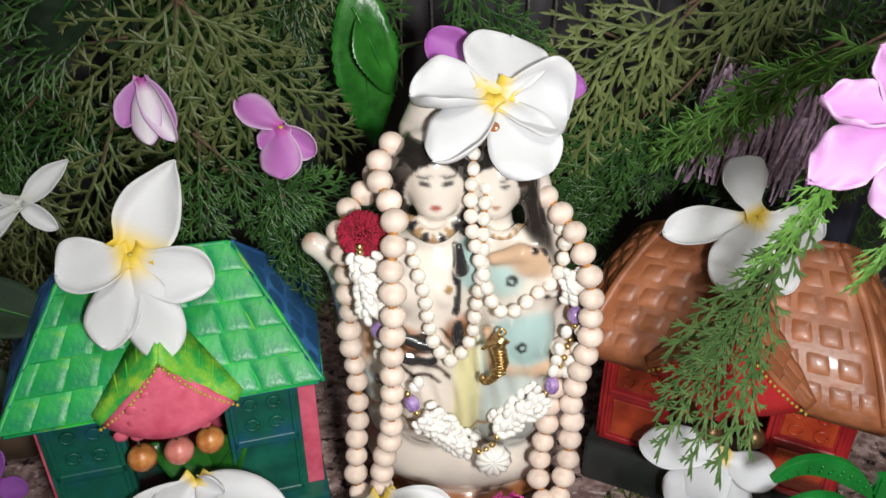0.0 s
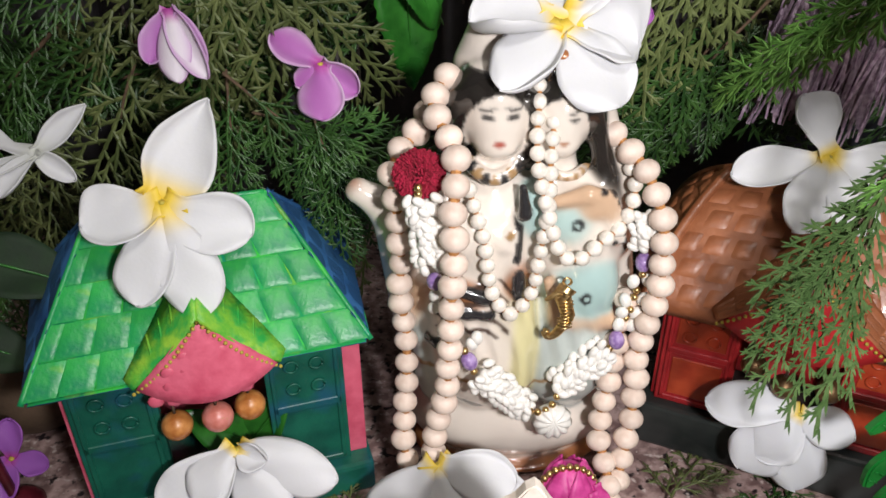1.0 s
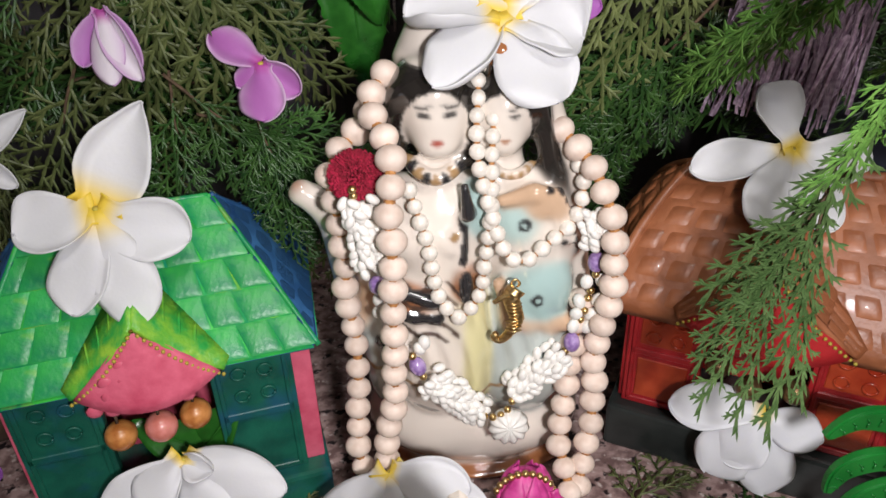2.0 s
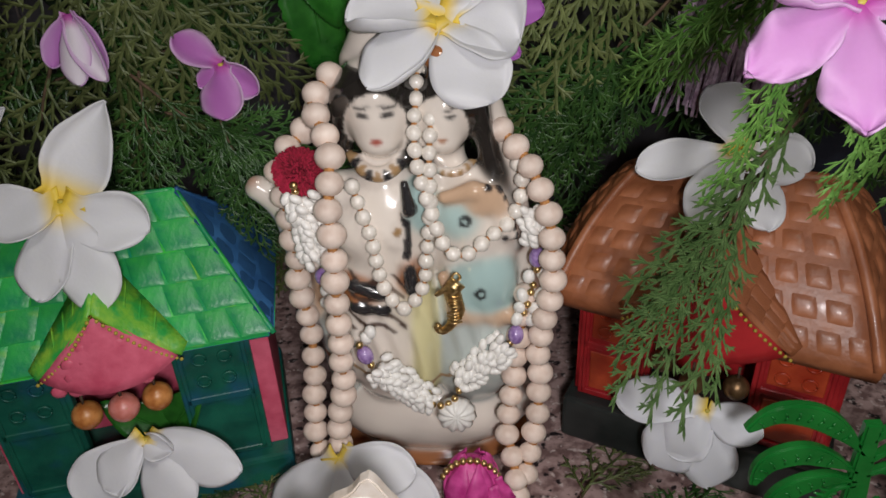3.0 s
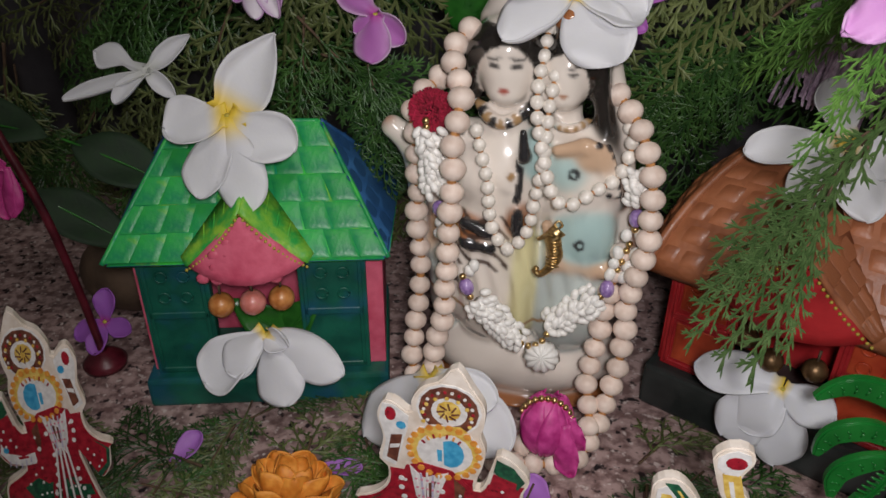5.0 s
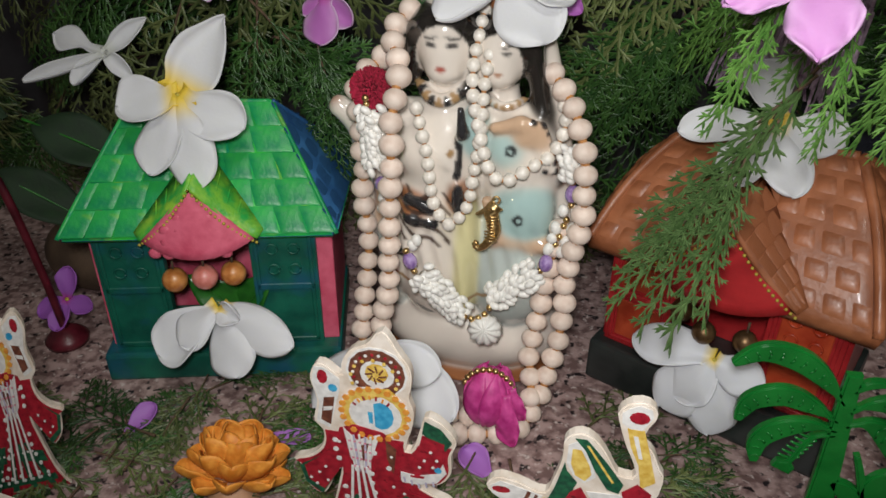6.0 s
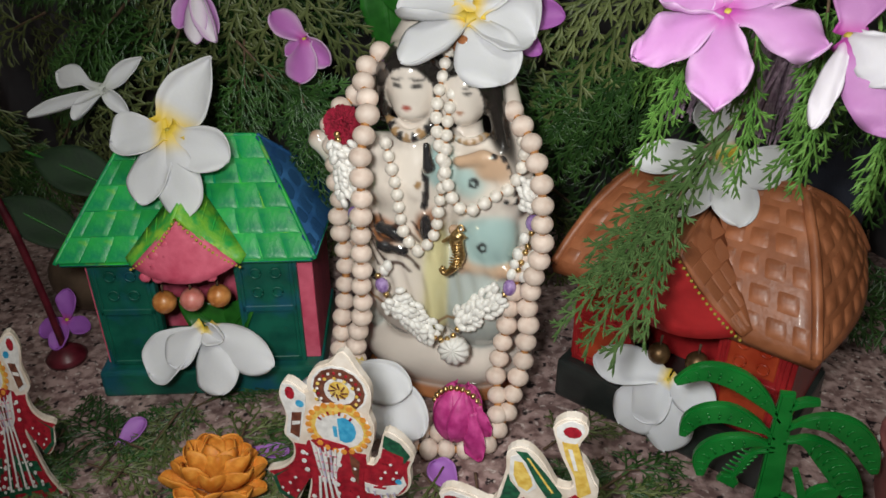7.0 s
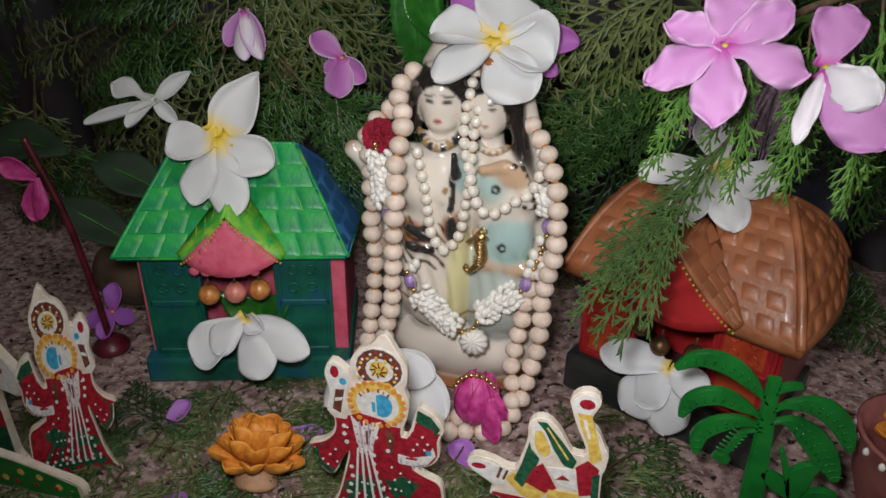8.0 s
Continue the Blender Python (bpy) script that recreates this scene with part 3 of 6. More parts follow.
woven((-0.033, 0.273, 0.164), (-0.029, 0.272, 0.136), 0.0105)
woven((-0.009, 0.269, 0.082), (0.011, 0.272, 0.060), 0.0115)
woven((0.026, 0.276, 0.068), (0.047, 0.279, 0.086), 0.0120)
woven((0.059, 0.287, 0.134), (0.057, 0.289, 0.148), 0.0090)
dots(GLASSBALL, "glass_bead", AMETHYST, [(-0.028, 0.272, 0.128), (-0.014, 0.268, 0.090), (0.051, 0.280, 0.0905), (0.060, 0.287, 0.126)], "faceted purple glass bead")
dots(GOLDBALL, "gold_bead", GOLD, [(-0.012, 0.268, 0.0845), (-0.016, 0.268, 0.0955), (0.0135, 0.2690, 0.0600), (0.0170, 0.2692, 0.0592), (0.0205, 0.2695, 0.0600), (0.0235, 0.2705, 0.0622), (0.0255, 0.2720, 0.0655), (0.0485, 0.280, 0.0860), (0.0545, 0.283, 0.1000), (0.0560, 0.283, 0.1045), (0.0585, 0.286, 0.1125), (0.0600, 0.286, 0.1205), (0.0595, 0.287, 0.1320), (-0.034, 0.272, 0.1675), (-0.034, 0.271, 0.1705), (0.0575, 0.285, 0.1095)], "small gold bead")
dots(WHITEBALL, "white_bead", SHELL, [(-0.028, 0.273, 0.1205), (-0.0285, 0.273, 0.1145), (-0.013, 0.269, 0.0985), (-0.011, 0.269, 0.1015), (0.0515, 0.282, 0.0975), (0.0575, 0.283, 0.0960), (0.0525, 0.283, 0.1030), (0.0590, 0.284, 0.1020), (0.0565, 0.286, 0.1170), (0.0625, 0.286, 0.1175), (0.0540, 0.285, 0.1080), (0.0615, 0.285, 0.1085)], "white shell bead")


def cockle():
    verts, faces, m, n = [], [], 44, 10
    for i in range(n + 1):
        s = i / n
        for k in range(m + 1):
            a = math.radians(-180 + 360 * k / m)
            r = 0.0086 * s * (1 + 0.05 * math.cos(k * math.pi * 22 / m))
            verts.append((r * math.sin(a), -0.0060 * math.sqrt(max(0, 1 - s * s)) - 0.0007 * s * math.cos(k * math.pi * 22 / m), 0.004 - r * math.cos(a) - 0.002 * s))
            if i and k:
                p, q = i * (m + 1) + k, (i - 1) * (m + 1) + k
                faces.append((q - 1, q, p, p - 1))
    return mesh_of("shell", verts, faces)


pendant = part("shell_pendant", cockle(), SHELL, shells, "ribbed white cockle shell", pose(0.0240, 0.2705, 0.0510, -14) @ Matrix.Diagonal((0.98, 1.1, 0.95, 1)))
mod = pendant.modifiers.new("thick", "SOLIDIFY")
mod.thickness, mod.offset = 0.001, 0

hook = thing("seahorse_charm", pose(0.0225, 0.2720, 0.1075, -10, 0, 0) @ Matrix.Diagonal((1.15, 1.1, 0.92, 1)), "small gold seahorse charm hanging from the pearls", "charm")
part("body", tube_mesh("body", [(0.0035, 0, 0.0165), (0.0015, -0.001, 0.0135), (0.0025, -0.0014, 0.008), (0.0035, -0.0016, 0.003), (0.001, -0.0012, -0.0035), (-0.0025, -0.001, -0.0075), (-0.0045, -0.001, -0.0055), (-0.0035, -0.001, -0.0035)], 0.0036, 8, 0.0012, 0.0008), GOLD, hook)
part("head", tube_mesh("head", [(0.0035, 0, 0.0150), (0.0005, -0.001, 0.0145), (-0.0050, -0.001, 0.0105)], 0.0021, 8, 0.0008, 0.0008), GOLD, hook)
part("ring", tube_mesh("ring", [(0.0028, 0, 0.017), (0.0015, 0, 0.019), (0.003, 0, 0.021), (0.0045, 0, 0.019), (0.0032, 0, 0.017)], 0.0005, 6, step=0.0006), GOLD, hook)
for k in range(9):
    z = 0.011 - 0.0016 * k
    part("ridge", tube_mesh("ridge", [(-0.0005 + 0.0003 * k * (k < 5), -0.0030, z), (0.002, -0.0044, z + 0.0004), (0.0050, -0.0030, z + 0.0004)], 0.00045, 5, step=0.001), GOLD, hook)


def pompom():
    verts, faces = [], []
    for k in range(1500):
        h = 1 - 2 * (k + 0.5) / 1500
        a = k * 2.39996
        d = Vector((math.sqrt(1 - h * h) * math.cos(a), math.sqrt(1 - h * h) * math.sin(a), h))
        d = (d + Vector([random.uniform(-0.06, 0.06) for _ in range(3)])).normalized()
        r = 0.0100 * random.uniform(0.88, 1.08)
        side = d.orthogonal().normalized()
        other = d.cross(side)
        base, w = len(verts), 0.0007
        verts += [d * r * 0.8 + side * w, d * r * 0.8 - side * w * 0.5 + other * w, d * r * 0.8 - side * w * 0.5 - other * w]
        verts += [d * r + side * w * 0.6, d * r + (other - side * 0.5) * w * 0.6, d * r + (-other - side * 0.5) * w * 0.6]
        for i in range(3):
            j = (i + 1) % 3
            faces.append((base + i, base + j, base + 3 + j, base + 3 + i))
        faces.append((base + 3, base + 4, base + 5))
    return mesh_of("pompom", verts, faces, False)


single("pompom", pompom(), VELVET, Matrix.Translation((-0.0335, 0.280, 0.1715)) @ Matrix.Diagonal((1, 0.8, 1.0, 1)), "fuzzy crimson pompom tied to the shell necklace", "pompom")


# ---- flowers ----
def petal_mesh(name, length, width, curl, cup, base_c, tip_c, base_end=0.35, twist=0.0, stem=0.30, notch=0.0, edge_c=None, blunt=5.0, ruffle=0.03, peaks=None, roll=0.0, full=0.62):
    """A petal along y from the origin, facing +z. peaks: how far along either edge swells most; roll: how far the left edge turns up."""
    verts, faces, paint = [], [], []
    n, m = 22, 12
    for i in range(n + 1):
        s = 1 - (1 - i / n) ** 1.7
        if peaks:
            sides = []
            for p in peaks:
                swell = math.sin(math.pi * min(1, max(0, s)) ** (math.log(0.5) / math.log(p))) ** full if 0 < s < 1 else 0.0
                sides.append(width / 2 * max(swell, stem * (1 - s / p) if s < p else 0.0))
        else:
            half = width / 2 * ((stem + (1 - stem) * math.sin(min(1, s * 1.35) * math.pi / 2) ** 1.3) * max(0.0, 1 - s ** blunt) ** 0.55)
            sides = (half, half)
        for k in range(m + 1):
            t = 2 * k / m - 1
            half = sides[0] if t < 0 else sides[1]
            x = half * t
            y = length * s - notch * length * (1 - abs(t)) * s**8
            if not peaks:
                y += 0.06 * length * s * (1 - t * t) * (2 * half / width)
            z = curl * length * (s * s - s) + cup * half * (t * t - 0.3) + twist * x * s + 0.025 * width * math.sin(5 * s + 3 * t + 40 * width) + ruffle * width * abs(t) ** 2 * s * math.sin(17 * s + 4 * t + 900 * width + 300 * length)
            if roll and t < -0.6:
                z += roll * half * ((-t - 0.6) / 0.4) ** 2
                x += 0.35 * roll * half * ((-t - 0.6) / 0.4) ** 2
            verts.append((x, y, z))
            g = min(1, max(0, (s - 0.04) / base_end))
            c = [b + (q - b) * g * g * (3 - 2 * g) for b, q in zip(base_c, tip_c)]
            if edge_c:
                e = abs(t) ** 3
                c = [b + (q - b) * e for b, q in zip(c, edge_c)]
            paint += [*c, 1]
            if i and k:
                p, q = i * (m + 1) + k, (i - 1) * (m + 1) + k
                faces.append((q - 1, q, p, p - 1))
    me = mesh_of(name, verts, faces)
    me.color_attributes.new("paint", "FLOAT_COLOR", "POINT").data.foreach_set("color", np.array(paint, np.float32))
    return me


WHITE, BUTTER = (0.63, 0.63, 0.645), (0.80, 0.56, 0.04)


def flower(name, centre, tips, facing, label, category="flower", group="", mat=None, base_c=BUTTER, tip_c=WHITE, base_end=0.22, heart=True, thick=0.0006, **shape):
    """A flower given by its heart and, for each petal, its tip, width, curl and cup."""
    c = Vector(centre)
    top = thing(name, Matrix.Translation(c), label, category, group)
    for tip, width, curl, cup, *more in tips:
        d = Vector(tip) - c
        own = dict(shape, **(more[0] if more else {}))
        me = petal_mesh("petal", d.length, width, curl, cup, own.pop("base_c", base_c), own.pop("tip_c", tip_c), base_end, random.uniform(-0.1, 0.1), **own)
        ob = part("petal", me, mat or PETAL, top, m=along((0, 0, 0), d, facing))
        mod = ob.modifiers.new("thick", "SOLIDIFY")
        mod.thickness = thick
    if heart:
        part("heart", ball_mesh("heart", 0.0016, 0.0016, 0.0012, 8, 6), OCHRE, top, "yellow centre")
    return top


FRANGI = "frangipani blossoms"
MAUVE, DEEP, PALE = (0.46, 0.20, 0.45), (0.40, 0.05, 0.30), (0.70, 0.64, 0.70)


def form(left, right, roll=0.0, full=0.50, **more):
    return dict(dict(peaks=(left, right), roll=roll, full=full, stem=0.5), **more)


flower("frangipani", (-0.1349, 0.2860, 0.1581), [((-0.1170, 0.3100, 0.1915), 0.029, 0.10, 0.25, form(0.40, 0.33, 0.3, 0.85, stem=0.75)), ((-0.1655, 0.2790, 0.1520), 0.027, -0.12, 0.15, form(0.52, 0.68, 0.4)), ((-0.1010, 0.2825, 0.1445), 0.027, -0.12, 0.15, form(0.70, 0.52, 0.2)), ((-0.1445, 0.2635, 0.1245), 0.0240, -0.12, -0.2, form(0.60, 0.68, 0.3)), ((-0.1188, 0.2630, 0.1195), 0.0260, -0.12, -0.2, form(0.66, 0.58))], (0.1, -0.85, 0.55), "open white frangipani with a yellow heart lying on the green roof", "flower", FRANGI, base_end=0.30)
flower("frangipani", (0.0211, 0.3090, 0.2209), [((-0.0040, 0.2800, 0.2050), 0.027, -0.15, -0.3, form(0.60, 0.50, 0.6)), ((0.0420, 0.2860, 0.1955), 0.034, -0.15, -0.25, form(0.60, 0.66, 0.2, 0.5)), ((0.0530, 0.3110, 0.2110), 0.034, -0.40, 0.4, form(0.66, 0.60, 0.6, 0.45)), ((0.0290, 0.3290, 0.2410), 0.036, -0.1, 0.3, form(0.6, 0.6, 0.0, 0.45)), ((-0.0135, 0.3090, 0.2220), 0.029, -0.40, 0.4, form(0.6, 0.62, 0.5, 0.45))], (0.1, -0.6, 0.8), "large white frangipani with a yellow heart on the figurine's top", "flower", FRANGI)
flower("frangipani", (0.1514, 0.3290, 0.1535), [((0.1060, 0.3245, 0.1475), 0.0200, -0.08, 0.2, form(0.66, 0.66, 0.4)), ((0.1385, 0.3410, 0.1790), 0.0270, -0.1, 0.3, form(0.70, 0.70, 0.2)), ((0.1265, 0.2985, 0.1335), 0.0230, -0.15, -0.2, form(0.66, 0.66, 0.3)), ((0.1795, 0.3170, 0.1500), 0.0260, -0.25, -0.2, form(0.70, 0.50, 0.3)), ((0.1578, 0.2965, 0.1310), 0.0240, -0.15, -0.2, form(0.66, 0.66, 0.2))], (0.1, -0.75, 0.66), "white frangipani with a yellow heart resting on the brown roof", "flower", FRANGI)
flower("frangipani", (-0.1139, 0.2550, 0.0548), [((-0.1430, 0.2375, 0.0322), 0.029, -0.12, 0.2, form(0.74, 0.66, 0.2, 0.45)), ((-0.1300, 0.2390, 0.0400), 0.024, -0.25, -0.4, form(0.70, 0.60, 0.5, 0.45)), ((-0.0973, 0.2340, 0.0282), 0.026, -0.12, -0.3, form(0.68, 0.68, 0.0, 0.45)), ((-0.0715, 0.2465, 0.0422), 0.023, -0.15, -0.3, form(0.52, 0.62)), ((-0.1010, 0.2500, 0.0525), 0.013, -0.5, 0.9, form(0.6, 0.6, 0.6))], (0, -0.75, 0.66), "folded white frangipani leaning on the doorstep of the green hut", "flower", FRANGI, tip_c=(0.64, 0.64, 0.66), base_end=0.09)
flower("frangipani", (0.1355, 0.2690, 0.0550), [((0.0980, 0.2830, 0.0525), 0.023, -0.12, -0.3, form(0.66, 0.52, 0.3)), ((0.1220, 0.2680, 0.0285), 0.026, -0.30, -0.4, form(0.58, 0.58, 0.3)), ((0.1150, 0.2700, 0.0200), 0.027, -0.15, -0.2, form(0.70, 0.66, 0.0)), ((0.1390, 0.2600, 0.0150), 0.027, -0.15, -0.3, form(0.64, 0.64)), ((0.1580, 0.2600, 0.0475), 0.020, -0.15, -0.3, form(0.58, 0.55))], (-0.2, -0.75, 0.62), "white frangipani leaning on the dark step of the brown hut", "flower", FRANGI, tip_c=(0.66, 0.67, 0.70), base_end=0.07)
flower("frangipani", (-0.028, 0.252, 0.046), [((-0.058, 0.236, 0.014), 0.032, -0.1, -0.4, form(0.66, 0.62)), ((-0.020, 0.228, 0.012), 0.036, -0.1, -0.4, form(0.64, 0.66)), ((0.014, 0.238, 0.018), 0.034, -0.15, -0.4, form(0.62, 0.6, 0.3)), ((0.006, 0.246, 0.040), 0.024, -0.2, -0.3, form(0.6, 0.6, 0.4))], (0, -0.6, 0.8), "drooping white frangipani with yellow stalk at the figurine's foot", "flower", FRANGI, tip_c=(0.64, 0.64, 0.66), base_end=0.07)
flower("frangipani", (-0.2005, 0.3268, 0.1618), [((-0.2330, 0.3316, 0.1690), 0.0175, -0.1, -0.4, form(0.80, 0.72, 0.3, 0.9)), ((-0.1792, 0.3390, 0.1790), 0.0110, 0.1, 0.5, form(0.50, 0.45, 0.4, 0.8)), ((-0.2470, 0.3150, 0.1460), 0.0095, 0.1, 0.7, form(0.5, 0.6, 0.5)), ((-0.2160, 0.3150, 0.1470), 0.0115, -0.1, 0.5, form(0.66, 0.6, 0.4)), ((-0.1850, 0.3240, 0.1500), 0.0090, -0.1, 0.7, form(0.5, 0.5))], (0, -0.8, 0.6), "withered white frangipani with curled petals caught in the greenery", "flower", FRANGI, base_c=(0.55, 0.56, 0.52), base_end=0.3, heart=False)

flower("orchid", (0.1236, 0.1948, 0.2525), [((0.0975, 0.1875, 0.2385), 0.0180, -0.25, -0.3, form(0.60, 0.55, 0.3, 0.8)), ((0.1226, 0.1760, 0.2280), 0.0195, -0.25, -0.3, form(0.60, 0.62, 0.3, 0.75)), ((0.1518, 0.1865, 0.2462), 0.0168, -0.35, -0.4, form(0.60, 0.70, 0.0, 0.75)), ((0.1020, 0.2005, 0.2571), 0.0150, -0.25, 0.3, form(0.6, 0.6, 0.6, 0.75)), ((0.1450, 0.2013, 0.2650), 0.0150, -0.2, 0.3, form(0.6, 0.6, 0.3)), ((0.1244, 0.2092, 0.2718), 0.0190, -0.1, 0.2, form(0.6, 0.6, 0.2))], (-0.1, -0.8, 0.6), "large mauve blossom with crinkled petals hanging from the cypress branch", "flower", "mauve blossoms", PINKPETAL, DEEP, MAUVE, 0.24, True, ruffle=0.16, edge_c=(0.56, 0.34, 0.56), stem=0.3)
flower("orchid", (0.1594, 0.1988, 0.2465), [((0.1630, 0.2092, 0.2660), 0.0185, -0.2, 0.3, form(0.66, 0.66, 0.2, 0.5)), ((0.1800, 0.1815, 0.2240), 0.0240, -0.25, -0.3, form(0.62, 0.60, 0.2)), ((0.1755, 0.1860, 0.2385), 0.0170, -0.40, -0.5, form(0.62, 0.62, 0.4, base_c=(0.55, 0.50, 0.55), tip_c=(0.66, 0.64, 0.68))), ((0.1522, 0.1850, 0.2222), 0.0080, -0.2, -0.6, form(0.6, 0.6, 0.4, base_c=(0.5, 0.2, 0.45), tip_c=(0.66, 0.62, 0.67)))], (-0.2, -0.85, 0.5), "mauve and white blossom beside the larger one on the branch", "flower", "mauve blossoms", PINKPETAL, DEEP, MAUVE, 0.2, True, ruffle=0.12)
flower("orchid", (-0.1333, 0.3314, 0.2217), [((-0.1425, 0.3240, 0.2020), 0.0130, 0.1, 0.5, form(0.5, 0.6, tip_c=(0.40, 0.14, 0.42))), ((-0.1305, 0.3190, 0.1955), 0.0155, -0.1, -0.5, form(0.5, 0.62, 0.2)), ((-0.1190, 0.3205, 0.1965), 0.0125, -0.1, 0.6, form(0.5, 0.5, 0.5)), ((-0.1210, 0.3260, 0.1990), 0.0120, 0.1, 0.3, form(0.5, 0.6, tip_c=(0.40, 0.14, 0.42)))], (0, -0.9, 0.4), "closed mauve and white blossom hanging in the greenery", "flower", "mauve blossoms", PINKPETAL, DEEP, PALE, 0.2, False, edge_c=(0.50, 0.30, 0.52))
flower("orchid", (-0.0753, 0.3371, 0.1965), [((-0.0957, 0.3419, 0.2080), 0.0160, -0.3, -0.5, form(0.6, 0.6, 0.3)), ((-0.0747, 0.3262, 0.1755), 0.0225, -0.2, -0.4, form(0.62, 0.62, 0.4, 0.5)), ((-0.0600, 0.3333, 0.1846), 0.0150, -0.1, 0.5, form(0.6, 0.6, 0.5)), ((-0.0860, 0.3350, 0.1880), 0.0110, -0.1, -0.4, form(0.5, 0.6, 0.3))], (0, -0.9, 0.4), "mauve blossom with pale petal edges hanging in the greenery", "flower", "mauve blossoms", PINKPETAL, DEEP, (0.40, 0.12, 0.40), 0.2, True, edge_c=(0.58, 0.40, 0.58))
flower("orchid", (0.020, 0.330, 0.220), [((-0.006, 0.336, 0.240), 0.022, 0.1, 0.4), ((-0.012, 0.330, 0.216), 0.020, -0.1, -0.4), ((0.064, 0.336, 0.216), 0.018, 0, 0.3), ((0.054, 0.330, 0.199), 0.014, 0, 0.3)], (0, -0.9, 0.4), "purple blossom tucked behind the white one on the figurine", "flower", "mauve blossoms", PINKPETAL, DEEP, (0.36, 0.10, 0.40), 0.2, False)
flower("orchid", (-0.232, 0.284, 0.022), [((-0.250, 0.278, 0.012), 0.014, -0.2, 0.3), ((-0.232, 0.268, 0.010), 0.014, -0.2, 0.3), ((-0.214, 0.280, 0.020), 0.013, -0.2, 0.3), ((-0.232, 0.292, 0.040), 0.015, -0.2, 0.3)], (0, -0.6, 0.8), "small purple blossom lying on the stone floor", "flower", "mauve blossoms", PINKPETAL, DEEP, (0.30, 0.09, 0.42), 0.2, True)
for a, b, w in (((-0.150, 0.208, 0.003), (-0.142, 0.224, 0.010), 0.013), ((-0.077, 0.222, 0.004), (-0.056, 0.223, 0.006), 0.009), ((0.036, 0.220, 0.004), (0.022, 0.232, 0.008), 0.016), ((0.098, 0.222, 0.003), (0.087, 0.214, 0.004), 0.013), ((-0.120, 0.160, 0.003), (-0.106, 0.154, 0.004), 0.012)):
    flower("fallen_petal", a, [(b, w, 0.15, 0.5)], (0, -0.3, 0.95), "loose purple petal on the greenery over the floor", "petal", "fallen petals", PINKPETAL, (0.34, 0.12, 0.44), (0.36, 0.14, 0.48), 0.3, False)


def rosebud():
    """A fat closed bud: broad petals wrapped round a core, one crumpled petal falling open."""
    top = thing("rosebud", Matrix.Translation((0.0308, 0.2530, 0.027)), "fat magenta cloth bud with gold beads and one crumpled petal", "flower")
    core = ball_mesh("core", 0.0118, 0.0105, 0.0150, 22, 14)
    part("core", core, ROSE, top, m=pose(-0.001, 0, -0.001, -20, 8, 0))
    wraps = ((-58, 0.026, 0.026, 0.0004), (-8, 0.027, 0.027, 0.0010), (38, 0.026, 0.024, 0.0016), (85, 0.026, 0.022, 0.0010), (140, 0.026, 0.026, 0.0006), (-120, 0.026, 0.026, 0.0006))
    for turn, long, wide, out in wraps:
        verts, faces, n, m = [], [], 14, 10
        for i in range(n + 1):
            v = i / n
            lat = -1.25 + 2.45 * v
            for k in range(m + 1):
                u = 2 * k / m - 1
                a = math.radians(turn) + u * wide * 38 * max(0.05, math.sin(math.pi * min(1, v ** 0.8 * 0.97 + 0.02)) ** 0.5)
                r = 1.02 + out * 60 + 0.03 * math.sin(7 * v + 5 * u + turn) + 0.09 * v * v * abs(u)
                verts.append((0.0120 * r * math.cos(lat) * math.sin(a), -0.0107 * r * math.cos(lat) * math.cos(a), 0.0152 * r * math.sin(lat)))
                if i and k:
                    p, q = i * (m + 1) + k, (i - 1) * (m + 1) + k
                    faces.append((q - 1, q, p, p - 1))
        ob = part("petal", mesh_of("petal", verts, faces), ROSE, top, m=pose(-0.001, 0, -0.001, -20, 8, 0))
        mod = ob.modifiers.new("thick", "SOLIDIFY")
        mod.thickness = 0.0005
    for a, b, w in (((0.008, -0.007, 0.006), (0.0125, -0.012, -0.022), 0.014), ((0.0105, -0.004, 0.008), (0.0165, -0.006, -0.010), 0.011)):
        ob = part("crumpled_petal", petal_mesh("crumpled", (Vector(b) - Vector(a)).length, w, -0.25, -0.5, (0.5, 0.05, 0.25), (0.6, 0.12, 0.3), ruffle=0.16, **form(0.6, 0.6, 0.4)), ROSE, top, m=along(a, b))
        mod = ob.modifiers.new("thick", "SOLIDIFY")
        mod.thickness = 0.0004
    for k in range(11):
        a = math.radians(20 + 14 * k)
        part("gold_bead", GOLDBALL, GOLD, top, "small gold bead", Matrix.Translation((0.0128 * math.cos(a) - 0.001, -0.001, 0.0150 * math.sin(a) + 0.0005)))


rosebud()


def broad_leaf(name, a, b, width, facing, label, teeth=0.0, mat=None):
    length = (Vector(b) - Vector(a)).length
    verts, faces, n, m = [], [], 30, 8
    for i in range(n + 1):
        s = i / n
        half = width / 2 * math.sin(math.pi * min(1, s * 0.98 + 0.02)) ** 0.75 * (1.1 - 0.3 * s) * (1 + teeth * (i % 2))
        for k in range(m + 1):
            t = 2 * k / m - 1
            verts.append((half * t, length * s, 0.25 * half * abs(t) - 0.18 * length * s * s + 0.04 * width * math.sin(9 * s + 2 * t)))
            if i and k:
                p, q = i * (m + 1) + k, (i - 1) * (m + 1) + k
                faces.append((q - 1, q, p, p - 1))
    top = thing(name, along(a, b, facing), label, "leaf", "broad leaves")
    ob = part("blade", mesh_of("blade", verts, faces), mat or LEAF, top)
    mod = ob.modifiers.new("thick", "SOLIDIFY")
    mod.thickness = 0.0004
    part("midrib", tube_mesh("midrib", [(0, length * s, 0.0003 - 0.18 * length * s * s) for s in (-0.12, 0, 0.3, 0.6, 0.97)], 0.0008, 6, 0.0003), LEAF, top)


